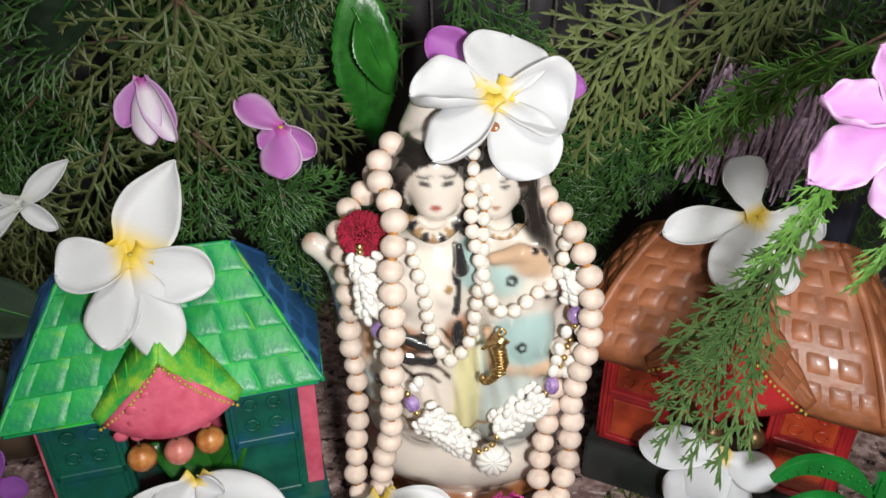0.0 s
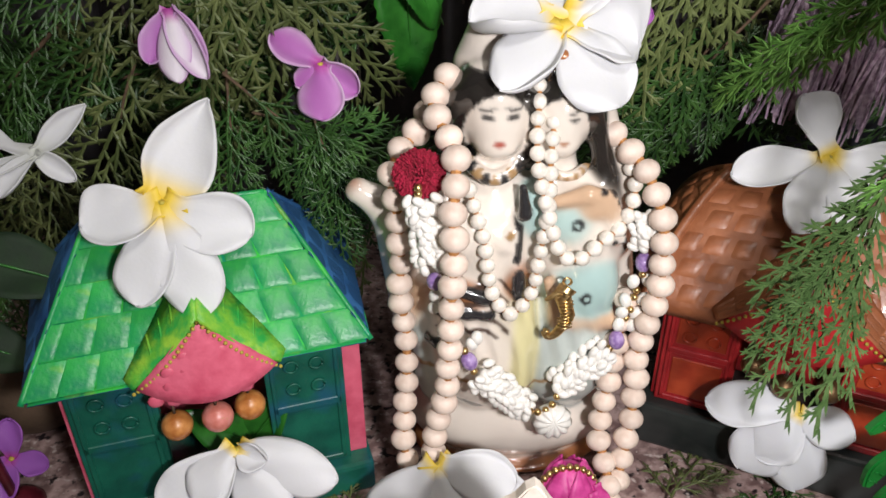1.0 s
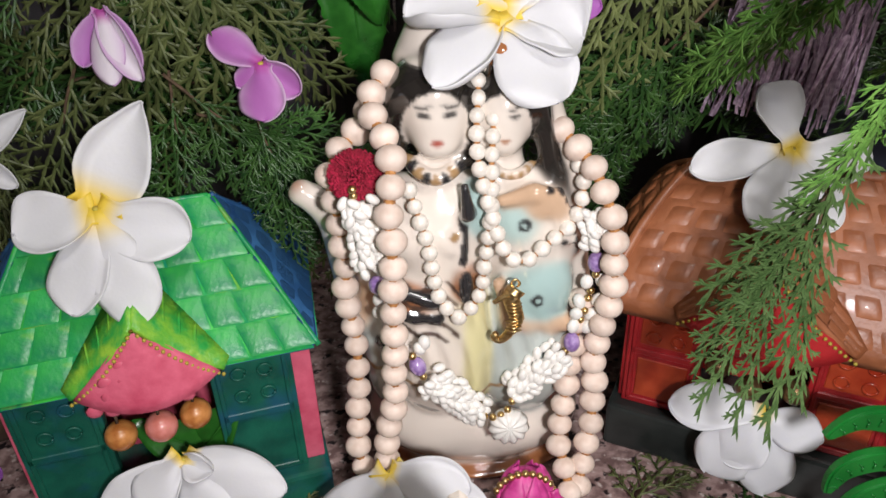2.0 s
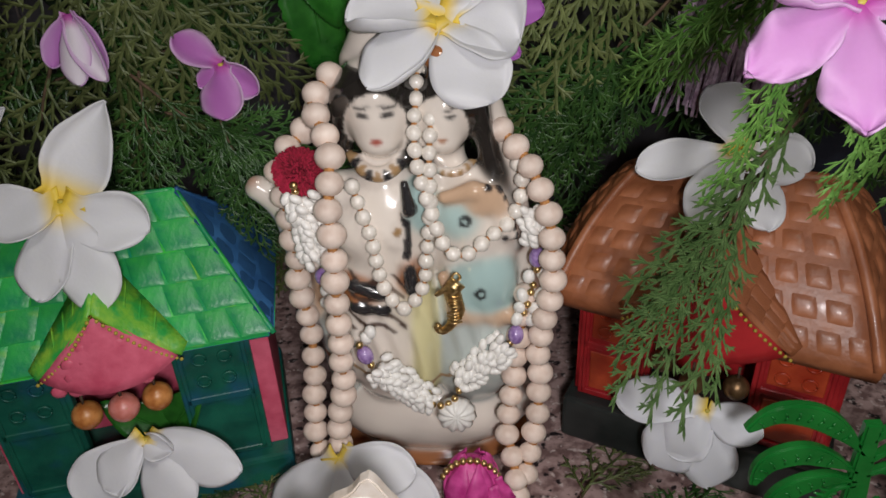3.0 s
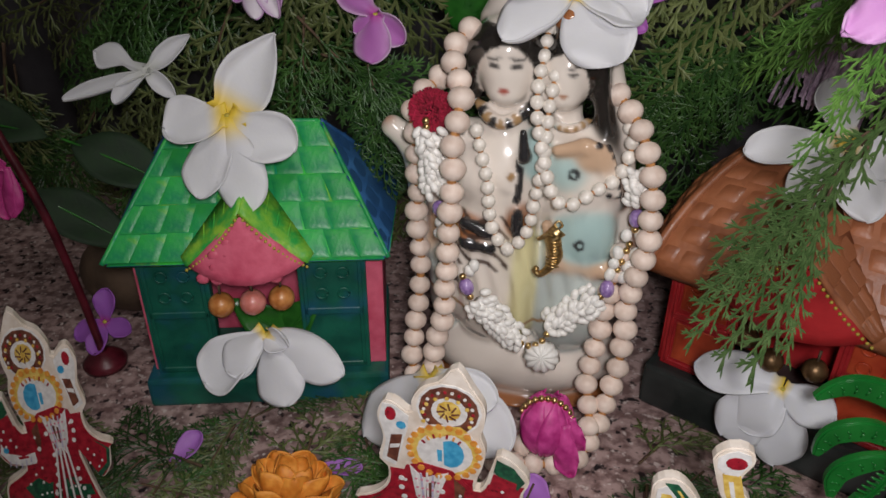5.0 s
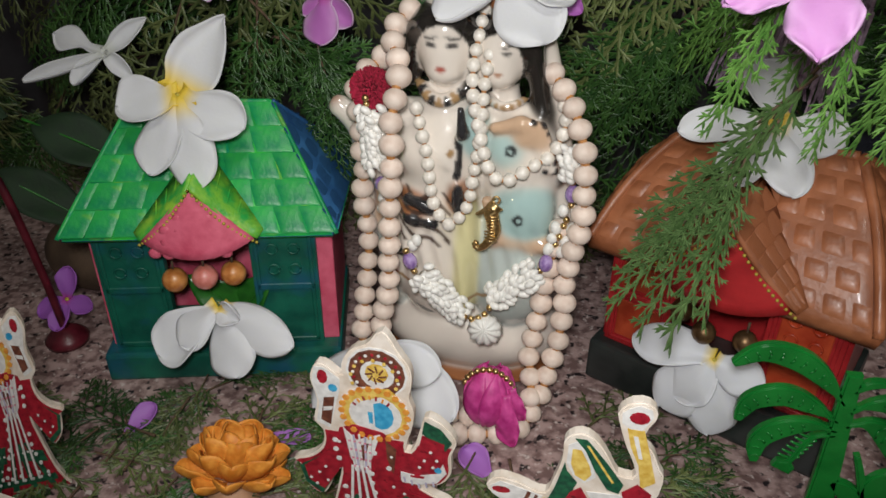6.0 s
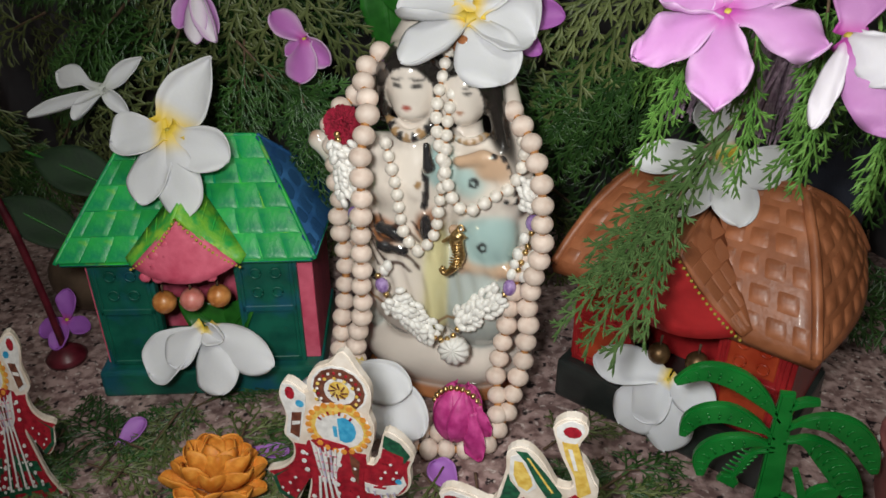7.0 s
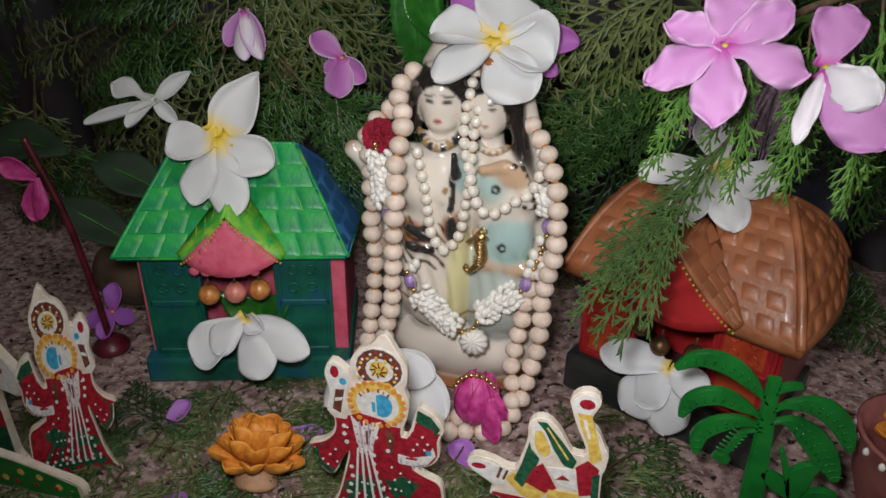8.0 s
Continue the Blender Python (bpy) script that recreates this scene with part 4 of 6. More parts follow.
broad_leaf("broad_leaf", (-0.040, 0.372, 0.258), (-0.035, 0.362, 0.172), 0.031, (0.1, -0.9, 0.3), "broad glossy green leaf with a toothed edge in the greenery", 0.07)
broad_leaf("broad_leaf", (-0.040, 0.366, 0.240), (-0.022, 0.362, 0.205), 0.026, (0.6, -0.7, 0.3), "broad glossy green leaf folded over another", 0.07)
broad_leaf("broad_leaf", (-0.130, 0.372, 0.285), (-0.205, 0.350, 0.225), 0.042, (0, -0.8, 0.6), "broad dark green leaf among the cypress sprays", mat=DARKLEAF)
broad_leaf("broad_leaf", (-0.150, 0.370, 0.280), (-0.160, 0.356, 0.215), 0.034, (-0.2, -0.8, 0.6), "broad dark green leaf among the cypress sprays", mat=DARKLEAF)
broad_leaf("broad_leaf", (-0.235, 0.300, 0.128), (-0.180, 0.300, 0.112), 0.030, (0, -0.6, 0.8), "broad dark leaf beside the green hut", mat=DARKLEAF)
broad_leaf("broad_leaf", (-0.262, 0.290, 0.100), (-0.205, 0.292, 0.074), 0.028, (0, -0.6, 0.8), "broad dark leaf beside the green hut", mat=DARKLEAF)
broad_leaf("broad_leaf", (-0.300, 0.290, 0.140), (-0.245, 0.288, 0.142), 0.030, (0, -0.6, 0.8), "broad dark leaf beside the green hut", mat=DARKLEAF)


# ---- the two clay huts ----
def puffed():
    """A tile, a unit wide and long, swelling softly to the middle."""
    rows = [(0, 0), (0.04, 0.62), (0.22, 0.95), (0.6, 1.0), (0.9, 0.7), (1, 0)]
    verts = [(u, v, h * k) for v, h in rows for u, k in ((0, 0), (0.05, 0.62), (0.3, 0.96), (0.7, 0.96), (0.95, 0.62), (1, 0))]
    return mesh_of("tile", verts, [(6 * i + k, 6 * i + k + 1, 6 * i + k + 7, 6 * i + k + 6) for i in range(5) for k in range(5)])


TILE = puffed()
HEMBEAD = ball_mesh("hem_bead", 0.0013, 0.0011, 0.0013, 8, 6)
TILES = {}


def tiled(owner, corners, rows, width, mat, thick=0.0011, skip=None, fan=False):
    """Rows of tiles on a four-sided roof face: lower left, lower right, upper right, upper left."""
    a, b, c, d = [Vector(p) for p in corners]
    across = (b - a).normalized()
    normal = across.cross(((c + d) / 2 - (a + b) / 2)).normalized()
    if mat.name not in TILES:
        TILES[mat.name] = TILE.copy()
        TILES[mat.name].materials.append(mat)
    for r in range(rows):
        l0, r0 = a.lerp(d, r / rows), b.lerp(c, r / rows)
        l1 = a.lerp(d, (r + 1) / rows)
        up = l1 - l0
        up -= across * up.dot(across)
        long = (r0 - l0).length - abs((l1 - l0).dot(across)) * 1.15
        first = l0 + across * (abs((l1 - l0).dot(across)) * 0.575)
        n = max(1, round(long / width + (0.35 if r % 2 else 0)))
        for k in range(n):
            p = first + across * long * k / n
            if fan:
                r1 = b.lerp(c, (r + 1) / rows)
                shift = 0.45 * (r % 2) / n
                s0, s1 = k / n - shift * (0 < k), (k + 1) / n - shift * (k + 1 < n)
                p, lean = l0.lerp(r0, s0), (l1.lerp(r1, (s0 + s1) / 2) - l0.lerp(r0, (s0 + s1) / 2))
                if not (skip and skip(p + lean / 2 + (r0 - l0) * (s1 - s0) / 2)):
                    w = ((r0 - l0).length + (r1 - l1).length) / 2 * (s1 - s0) * random.uniform(0.965, 0.99)
                    leaning = TILES[mat.name].copy()
                    turn = basis(Vector((0, 0, 0)), across * w, lean * random.uniform(0.965, 0.988), normal * thick * random.uniform(0.8, 1.2))
                    leaning.transform(basis(Vector((0, 0, 0)), across, normal.cross(across), normal).inverted() @ turn)
                    part("tile", leaning, mat, owner, m=basis(p + normal * random.uniform(-0.0001, 0.0002), across, normal.cross(across), normal))
                continue
            mid = p + across * long / n / 2 + up / 2
            if skip and skip(mid):
                continue
            w = long / n * random.uniform(0.93, 0.99)
            m = basis(p + normal * random.uniform(-0.0005, -0.0002), across * w, up * random.uniform(0.93, 0.97) + across * random.uniform(-0.001, 0.001), normal * thick)
            part("tile", TILES[mat.name], mat, owner, m=m)


ROOF_FACES = (("fl", "fr", "rr", "rl"), ("fr", "br", "rr", "rr"), ("br", "bl", "rl", "rr"), ("bl", "fl", "rl", "rl"))


def swell(p, v):
    """Push a point of a hipped roof outwards, most at half height."""
    out = Vector((p.x - max(-0.035, min(0.030, p.x)), p.y - 0.042, 0.030)).normalized()
    return p + out * 0.0055 * math.sin(math.pi * v)


def roof_point(P, face, u, v):
    a, b, c, d = [Vector(P[k]) for k in face]
    p = swell(a.lerp(b, u).lerp(d.lerp(c, u), v), v)
    if face[2] == face[3]:
        p.x += math.copysign(0.0085, a.x) * math.sin(math.pi * u) * (1 - v)
    return p


def rounded_roof(P):
    """A clay roof body with swelling slopes and a thick eave."""
    bm = bmesh.new()
    n = 14
    for face in ROOF_FACES:
        grid = [[bm.verts.new(roof_point(P, face, i / n, k / n)) for i in range(n + 1)] for k in range(n + 1)]
        for k in range(n):
            for i in range(n):
                bm.faces.new((grid[k][i], grid[k][i + 1], grid[k + 1][i + 1], grid[k + 1][i]))
    bmesh.ops.remove_doubles(bm, verts=bm.verts[:], dist=1e-5)
    bmesh.ops.dissolve_degenerate(bm, edges=bm.edges[:], dist=1e-6)
    rim = [e for e in bm.edges if e.is_boundary]
    for drop, shrink in ((0.0035, 1.012), (0.0035, 0.985)):
        made = bmesh.ops.extrude_edge_only(bm, edges=rim)["geom"]
        rim = [e for e in made if isinstance(e, bmesh.types.BMEdge)]
        for v in {v for e in rim for v in e.verts}:
            v.co.x, v.co.y, v.co.z = v.co.x * shrink, 0.042 + (v.co.y - 0.042) * shrink, v.co.z - drop
        rim = [e for e in rim if e.is_boundary]
    bmesh.ops.edgeloop_fill(bm, edges=rim)
    bmesh.ops.recalc_face_normals(bm, faces=bm.faces[:])
    return bm


def pressed_tiles(owner, P, face, rows, width, mat, skip):
    """Tiles pressed into the clay of one slope: each follows the slope and swells to its middle."""
    for r in range(rows):
        v0, v1 = r / rows + 0.012, (r + 1) / rows - 0.012
        long = (roof_point(P, face, 1, (v0 + v1) / 2) - roof_point(P, face, 0, (v0 + v1) / 2)).length
        count = max(1, round(long / width))
        shift = 0.5 * (r % 2)
        for k in range(-1, count + 1):
            u0, u1 = max(0.02, (k + shift) / count + 0.05 / count), min(0.98, (k + 1 + shift) / count - 0.05 / count)
            if u1 - u0 < 0.3 / count:
                continue
            mid = roof_point(P, face, (u0 + u1) / 2, (v0 + v1) / 2)
            if skip(mid) and face[0] == "fl":
                continue
            high = random.uniform(0.0006, 0.0010)
            verts, n = [], 6
            for j in range(n + 1):
                for i in range(n + 1):
                    u, v = u0 + (u1 - u0) * i / n, v0 + (v1 - v0) * j / n
                    p, e = roof_point(P, face, u, v), 0.004
                    up = (roof_point(P, face, u + e, v) - roof_point(P, face, u - e, v)).cross(roof_point(P, face, u, v + e) - roof_point(P, face, u, v - e)).normalized()
                    edge = (16 * i / n * (1 - i / n) * j / n * (1 - j / n)) ** 0.3
                    verts.append(p + up * (high * edge - 0.0005 * (1 - edge)) - mid)
            faces = [(j * (n + 1) + i, j * (n + 1) + i + 1, (j + 1) * (n + 1) + i + 1, (j + 1) * (n + 1) + i) for j in range(n) for i in range(n)]
            part("tile", mesh_of("tile", verts, faces), mat, owner, m=Matrix.Translation(mid))


def carved_door(name, x0, x1, z0, z1, y, mat, panel, owner):
    """A door leaf with a raised border, a cross bar and four rings."""
    door = part(name, box_bm(x0, x1, y, y + 0.006, z0, z1, 0.0008), mat, owner)
    w, h, e = x1 - x0, z1 - z0, 0.0022
    for q in ((x0 + e, x0 + 2 * e, z0 + e, z1 - e), (x1 - 2 * e, x1 - e, z0 + e, z1 - e), (x0 + e, x1 - e, z0 + e, z0 + 2 * e), (x0 + e, x1 - e, z1 - 2 * e, z1 - e), (x0 + e, x1 - e, z0 + 0.47 * h, z0 + 0.52 * h)):
        part("moulding", box_bm(q[0], q[1], y - 0.0011, y + 0.002, q[2], q[3], 0.0004, 1), mat, door)
    if panel:
        part("upper_panel", box_bm(x0 + 2.6 * e, x1 - 2.6 * e, y - 0.0006, y + 0.002, z0 + 0.56 * h, z1 - 2.6 * e, 0.0004, 1), panel, door)
        part("lower_panel", box_bm(x0 + 2.6 * e, x1 - 2.6 * e, y - 0.0006, y + 0.002, z0 + 2.6 * e, z0 + 0.43 * h, 0.0004, 1), panel, door)
    for fx in (0.34, 0.66):
        for fz in (0.64, 0.80):
            ring = [(x0 + fx * w + 0.0030 * math.cos(k * math.pi / 4), y - 0.0010, z0 + fz * h + 0.0030 * math.sin(k * math.pi / 4)) for k in range(9)]
            part("ring", tube_mesh("ring", ring, 0.0006, 5, step=0.0012), panel or mat, door)
    return door


def hut(name, m, label, mats, width=1.0, ball=None, ball_name="berry", lift=0.0):
    """A little clay house: plinth, two door piers, hipped roof with tiles, a front dormer, three balls hung in the doorway."""
    plinth_m, wall_m, panel_m, roof_m, side_m, dormer_m, gable_m, trim_m = mats
    top = thing(name, m, label, "hut", "clay huts")
    H, E, B = 0.147 + 0.1 * lift, 0.094 - 0.25 * lift, 0.018 + 0.7 * lift
    part("plinth", box_bm(-0.0630, 0.0630 if lift else 0.0675, -0.006, 0.082, 0, B, 0.0022), plinth_m, top)
    part("rear_wall", box_bm(-0.054, 0.054, 0.040, 0.076, B, E + 0.004, 0.001), gable_m if name == "green_hut" else wall_m, top)
    for s in (-1, 1):
        x0, x1 = sorted((s * 0.0225, s * 0.0575))
        rim = 0.0598 if lift or s < 0 else 0.0660
        part("side_wall", box_bm(min(s * 0.048, s * rim), max(s * 0.048, s * rim), 0.004, 0.078, B, E + 0.004, 0.001), gable_m if name == "green_hut" else wall_m, top)
        carved_door("door", x0, x1, B, E + 0.002, 0.001, wall_m, panel_m, top)
    tile_w, tile_h = 0.0135, 0.0006
    # roof body
    P = {"fl": (-0.0695, -0.007, E), "fr": (0.0695, -0.007, E), "br": (0.0770, 0.088, E), "bl": (-0.0770, 0.088, E), "rl": (-0.0365, 0.042, H), "rr": (0.0365, 0.042, H)}
    if lift:
        P = {"fl": (-0.0695, -0.007, E), "fr": (0.0680, -0.007, E), "br": (0.0620, 0.094, E + 0.010), "bl": (-0.0740, 0.094, E), "rl": (-0.0440, 0.042, 0.142), "rr": (0.0350, 0.042, 0.148)}
    keys = list(P)
    verts = [P[k] for k in keys] + [(x, y, z - 0.004) for x, y, z in (P["fl"], P["fr"], P["br"], P["bl"])]
    bm = bmesh.new()
    vs = [bm.verts.new(v) for v in verts]
    for f in ((0, 1, 5, 4), (1, 2, 5), (2, 3, 4, 5), (3, 0, 4), (0, 6, 7, 1), (1, 7, 8, 2), (2, 8, 9, 3), (3, 9, 6, 0), (6, 9, 8, 7)):
        bm.faces.new([vs[i] for i in f])
    bmesh.ops.recalc_face_normals(bm, faces=bm.faces[:])
    bmesh.ops.bevel(bm, geom=bm.edges[:], offset=0.0022, segments=3, affect="EDGES")
    if lift:
        bm.free()
        bm = rounded_roof(P)
    body = from_bm(bm, "roof", True)
    body.materials.append(roof_m)
    body.materials.append(side_m)
    for poly in body.polygons:
        poly.material_index = int(abs(poly.normal.x) > 0.4 or poly.normal.y > 0.3)
    roof = part("roof", body, None, top)
    dx, dw = (0.001, 0.86) if lift == 0 else (0.0, 1.05)
    peak, back = Vector((dx, -0.0130 if lift == 0 else -0.0150, 0.1235 + 0.15 * lift)), Vector((dx, 0.0235, 0.131 + 0.3 * lift))

    def under_dormer(p):
        return abs(p.x - dx) < dw * 0.030 * (1 - (p.z - E) / (back.z - E)) + 0.002 and p.z < back.z

    if lift:
        TILES[side_m.name] = TILE.copy()
        TILES[side_m.name].materials.append(side_m)
        for face in ROOF_FACES:
            pressed_tiles(roof, P, face, 6, 0.0122, roof_m, under_dormer)
    else:
        tiled(roof, (P["fl"], P["fr"], P["rr"], P["rl"]), 5, tile_w, roof_m, tile_h, under_dormer, True)
        tiled(roof, (P["fr"], P["br"], P["rr"], P["rr"]), 5, tile_w, side_m, tile_h)
        tiled(roof, (P["bl"], P["fl"], P["rl"], P["rl"]), 5, tile_w, side_m, tile_h)
        tiled(roof, (P["br"], P["bl"], P["rl"], P["rr"]), 5, tile_w, side_m, tile_h)
    for a, b in (("fl", "rl"), ("fr", "rr"), ("br", "rr"), ("bl", "rl"), ("rl", "rr")):
        start, stop = Vector(P[a]), Vector(P[b])
        line = [start + Vector((0, 0, -0.001)), start.lerp(stop, 0.5) + Vector((0, 0, -0.0005)), stop + Vector((0, 0, -0.001))]
        if lift:
            line = [swell(start.lerp(stop, k / 6), k / 6 if a != "rl" else 1) + Vector((0, 0, -0.0008)) for k in range(7)]
        part("hip_roll", tube_mesh("hip_roll", line, 0.0026 if lift else 0.0013, 8), roof_m if a in ("rl", "fl", "fr") or lift else side_m, roof)
    # dormer: two small slopes, a curved gable, a beaded edge
    for s in (-1, 1):
        foot = Vector((dx + dw * s * 0.0335, -0.0105, E - 0.001))
        bm = bmesh.new()
        lip = [peak.lerp(foot, k / 6) + Vector((0, 0, -0.0035 * math.sin(math.pi * k / 6))) for k in range(7)]
        inner = [back.lerp(foot + Vector((s * 0.003, 0.004, 0.003)), k / 6) for k in range(7)]
        va, vb = [bm.verts.new(v) for v in lip], [bm.verts.new(v) for v in inner]
        for k in range(6):
            bm.faces.new((va[k], va[k + 1], vb[k + 1], vb[k]))
        bmesh.ops.subdivide_edges(bm, edges=bm.edges[:], cuts=1, use_grid_fill=True)
        bmesh.ops.recalc_face_normals(bm, faces=bm.faces[:])
        slope = part("dormer_slope", from_bm(bm, "slope", True), dormer_m, roof)
        mod = slope.modifiers.new("thick", "SOLIDIFY")
        mod.thickness, mod.offset = 0.0026, 0
        if lift:
            for i in range(5):
                for k in range(3):
                    def at(r, c):
                        q = min(1, r / 5)
                        return foot.lerp(peak, q).lerp((foot + Vector((s * 0.003, 0.004, 0.003))).lerp(back, q), c / 3)
                    o, ex, ey = at(i, k), at(i, k + 1) - at(i, k), at(i + 1, k) - at(i, k)
                    up = ex.cross(ey).normalized()
                    up = up if up.z > 0 else -up
                    part("tile", TILES[side_m.name], side_m, slope, m=basis(o + up * 0.0006 + (ex + ey) * 0.02, ex * 0.96, ey * 0.96, up * 0.0006))
        for k in range(0 if lift else 4):
            part("groove_rib", tube_mesh("rib", [lip[k + 1] + Vector((0, 0.002, 0.0010)), (lip[k + 1] + inner[k + 1]) / 2 + Vector((0, 0, 0.0016)), inner[k + 1] + Vector((0, 0, 0.0014))], 0.0006, 5), dormer_m, slope)
        for k in range(17):
            p = peak.lerp(foot, k / 16) + Vector((0, -0.0014, -0.0010 - 0.0035 * math.sin(math.pi * k / 16)))
            part("edge_bead", ball_mesh("edge_bead", 0.0009, 0.0008, 0.0009, 6, 4) if k == 0 and s < 0 else bpy.data.meshes["edge_bead"], trim_m, slope, m=Matrix.Translation(p))
    verts, faces, n, mm = [], [], 8, 16
    for i in range(n + 1):
        for k in range(mm + 1):
            t, s = 2 * k / mm - 1, i / n
            x = dx + dw * 0.0315 * t * s
            z = peak.z - 0.003 - (peak.z - 0.003 - (E - (0.0095 if lift else 0.007) * (1 - t * t) - 0.001)) * s
            verts.append((x, -0.0095 - (0.0045 if lift else 0.0075) * s * (1 - t * t) + 0.0006 * (i % 2), z))
            if i and k:
                p, q = i * (mm + 1) + k, (i - 1) * (mm + 1) + k
                faces.append((q - 1, q, p, p - 1))
    gable = part("gable", mesh_of("gable", verts, faces), gable_m, roof)
    mod = gable.modifiers.new("thick", "SOLIDIFY")
    mod.thickness = 0.003
    if name == "green_hut":
        for r, z in enumerate((0.0885, 0.0945, 0.1005, 0.1065)):
            reach = 0.0170 * (peak.z - z) / (peak.z - E)
            for k in range(int(2 * reach / 0.007) + 1):
                x = -reach + 0.007 * k + 0.0035 * (r % 2)
                y = -0.0170 + 0.33 * (z - 0.0885) * 0.6 + 6.0 * x * x
                scale = part("scale", ball_mesh("scale", 0.0034, 0.0012, 0.0030, 8, 5) if "scale" not in bpy.data.meshes else bpy.data.meshes["scale"], gable_m, gable, m=Matrix.Translation((x, y, z)))
    else:
        for x, z in ((-0.0085, 0.092), (0.0, 0.093), (0.0085, 0.092), (0, 0.104)):
            ring = [(dx + x + 0.0032 * math.cos(k * math.pi / 4), -0.0142 + 0.08 * (z - 0.084) + 0.15 * abs(x), z + 0.0032 * math.sin(k * math.pi / 4)) for k in range(9)]
            part("ring", tube_mesh("ring", ring, 0.0009, 6, step=0.0012), gable_m, gable)
        for k in range(11):
            t = -0.8 + 0.16 * k
            part("hem_bead", HEMBEAD, gable_m, gable, m=Matrix.Translation((dx + dw * 0.0300 * t, -0.0100 - 0.0045 * (1 - t * t), E - 0.0095 * (1 - t * t) + 0.0035)))
    for k, (x, y, z) in enumerate(((-0.0155, -0.0075, 0.068), (-0.0015, -0.0125, 0.0640), (0.0170, -0.0090, 0.0650)) if lift else ((-0.0155, -0.0075, 0.070), (0.0015, -0.0125, 0.0745), (0.0150, -0.0080, 0.0735))):
        big = 0.0058 if lift else 0.0066
        dang = part(ball_name, ball_mesh(ball_name, big, big, big), ball[k % len(ball)], top, m=Matrix.Translation((x, y, z if lift else z - 0.002)))
        part("hanger", tube_mesh("hanger", [(0, 0, 0.005), (0, 0.0004, 0.009), (0, 0.001, 0.0135)], 0.0007, 5), TWIG, dang)
    return top


hut("green_hut", pose(-0.1245, 0.268, 0, 0, 0, 16), "little clay hut with a bright green tiled roof and teal doors", (TEAL, TEAL, None, GREENROOF, BLUEPAINT, DORMER, PINKPAINT, OCHRE), ball=(BERRY, PINKBERRY, BERRY))
hut("brown_hut", pose(0.1363, 0.2880, 0, 0, 0, -25.5), "little varnished clay hut with a brown tiled roof and red doors", (BLACKPAINT, REDPAINT, ORANGEPAINT, CLAY, CLAY, CLAY, REDPAINT, ORANGEPAINT), ball=(BRONZE,), ball_name="bell", lift=0.012)
broad_leaf("broad_leaf", (-0.112, 0.282, 0.030), (-0.137, 0.268, 0.060), 0.022, (0, -0.8, 0.6), "small green leaf set in the doorway of the green hut")
broad_leaf("broad_leaf", (-0.118, 0.282, 0.030), (-0.098, 0.274, 0.062), 0.022, (0, -0.8, 0.6), "small green leaf set in the doorway of the green hut")


# ---- cypress greenery ----
def spray_mesh(name, seed, length, spread=0.42, droop=0.5, gap=0.0048, fat=1.5, close=0.0043, open_by=(36, 52), small_by=0.014, plump=0.32):
    """A flat fan of scaly twigs along y: side twigs, their branchlets and tips."""
    rnd = random.Random(seed)
    verts, faces = [], []

    def twig(a, d, long, w):
        d = d.normalized()
        w *= fat
        side = d.cross(Vector((0, 0, 1))).normalized() * w / 2
        up = Vector((0, 0, w * plump))
        b, mid = a + d * long, a + d * long * 0.55
        i = len(verts)
        verts.extend((a + side * 0.7, a + up, a - side * 0.7, mid + side, mid + up, mid - side, b))
        faces.extend(((i, i + 1, i + 4, i + 3), (i + 1, i + 2, i + 5, i + 4), (i + 2, i, i + 3, i + 5), (i + 3, i + 4, i + 6), (i + 4, i + 5, i + 6), (i + 5, i + 3, i + 6)))

    def turned(d, deg):
        a = math.radians(deg)
        return Vector((d.x * math.cos(a) - d.y * math.sin(a), d.x * math.sin(a) + d.y * math.cos(a), d.z + rnd.uniform(-0.15, 0.15)))

    p, way, s, hand = Vector((0, 0, 0)), Vector((0, 1, 0)), 0.0, 1
    while s < length:
        f = s / length
        twig(p, way, gap * 1.4, 0.0017 - 0.0006 * f)
        if f > 0.06:
            reach = spread * length * (1 - f) ** 0.75 * min(1, 0.45 + 2.2 * f) * rnd.uniform(0.75, 1.1) + 0.006
            d, q, r, other = turned(way, hand * rnd.uniform(*open_by)), p.copy(), 0.0, 1
            while r < reach:
                g = r / reach
                twig(q, d, close * 1.4, 0.00145 - 0.0004 * g)
                if g > 0.08:
                    small = (small_by * (1 - g) + 0.0050) * rnd.uniform(0.7, 1.15)
                    e = turned(d, other * rnd.uniform(32, 46))
                    twig(q, e, small, 0.00135)
                    if small > 0.007:
                        twig(q + e.normalized() * small * 0.45, turned(e, rnd.uniform(28, 40)), small * 0.5, 0.0012)
                        twig(q + e.normalized() * small * 0.3, turned(e, -rnd.uniform(28, 40)), small * 0.5, 0.0012)
                other = -other
                d = turned(d, -hand * rnd.uniform(-1, 3.0))
                d.z *= 0.9
                q = q + d.normalized() * close
                r += close
            hand = -hand
        way = turned(way, rnd.uniform(-4, 4))
        way.z *= 0.7
        p = p + way.normalized() * gap
        s += gap
    flat = [(v.x, v.y, v.z - droop * (v.y * v.y + 0.6 * v.x * v.x) / length * 0.6) for v in verts]
    return mesh_of(name, flat, faces, False)


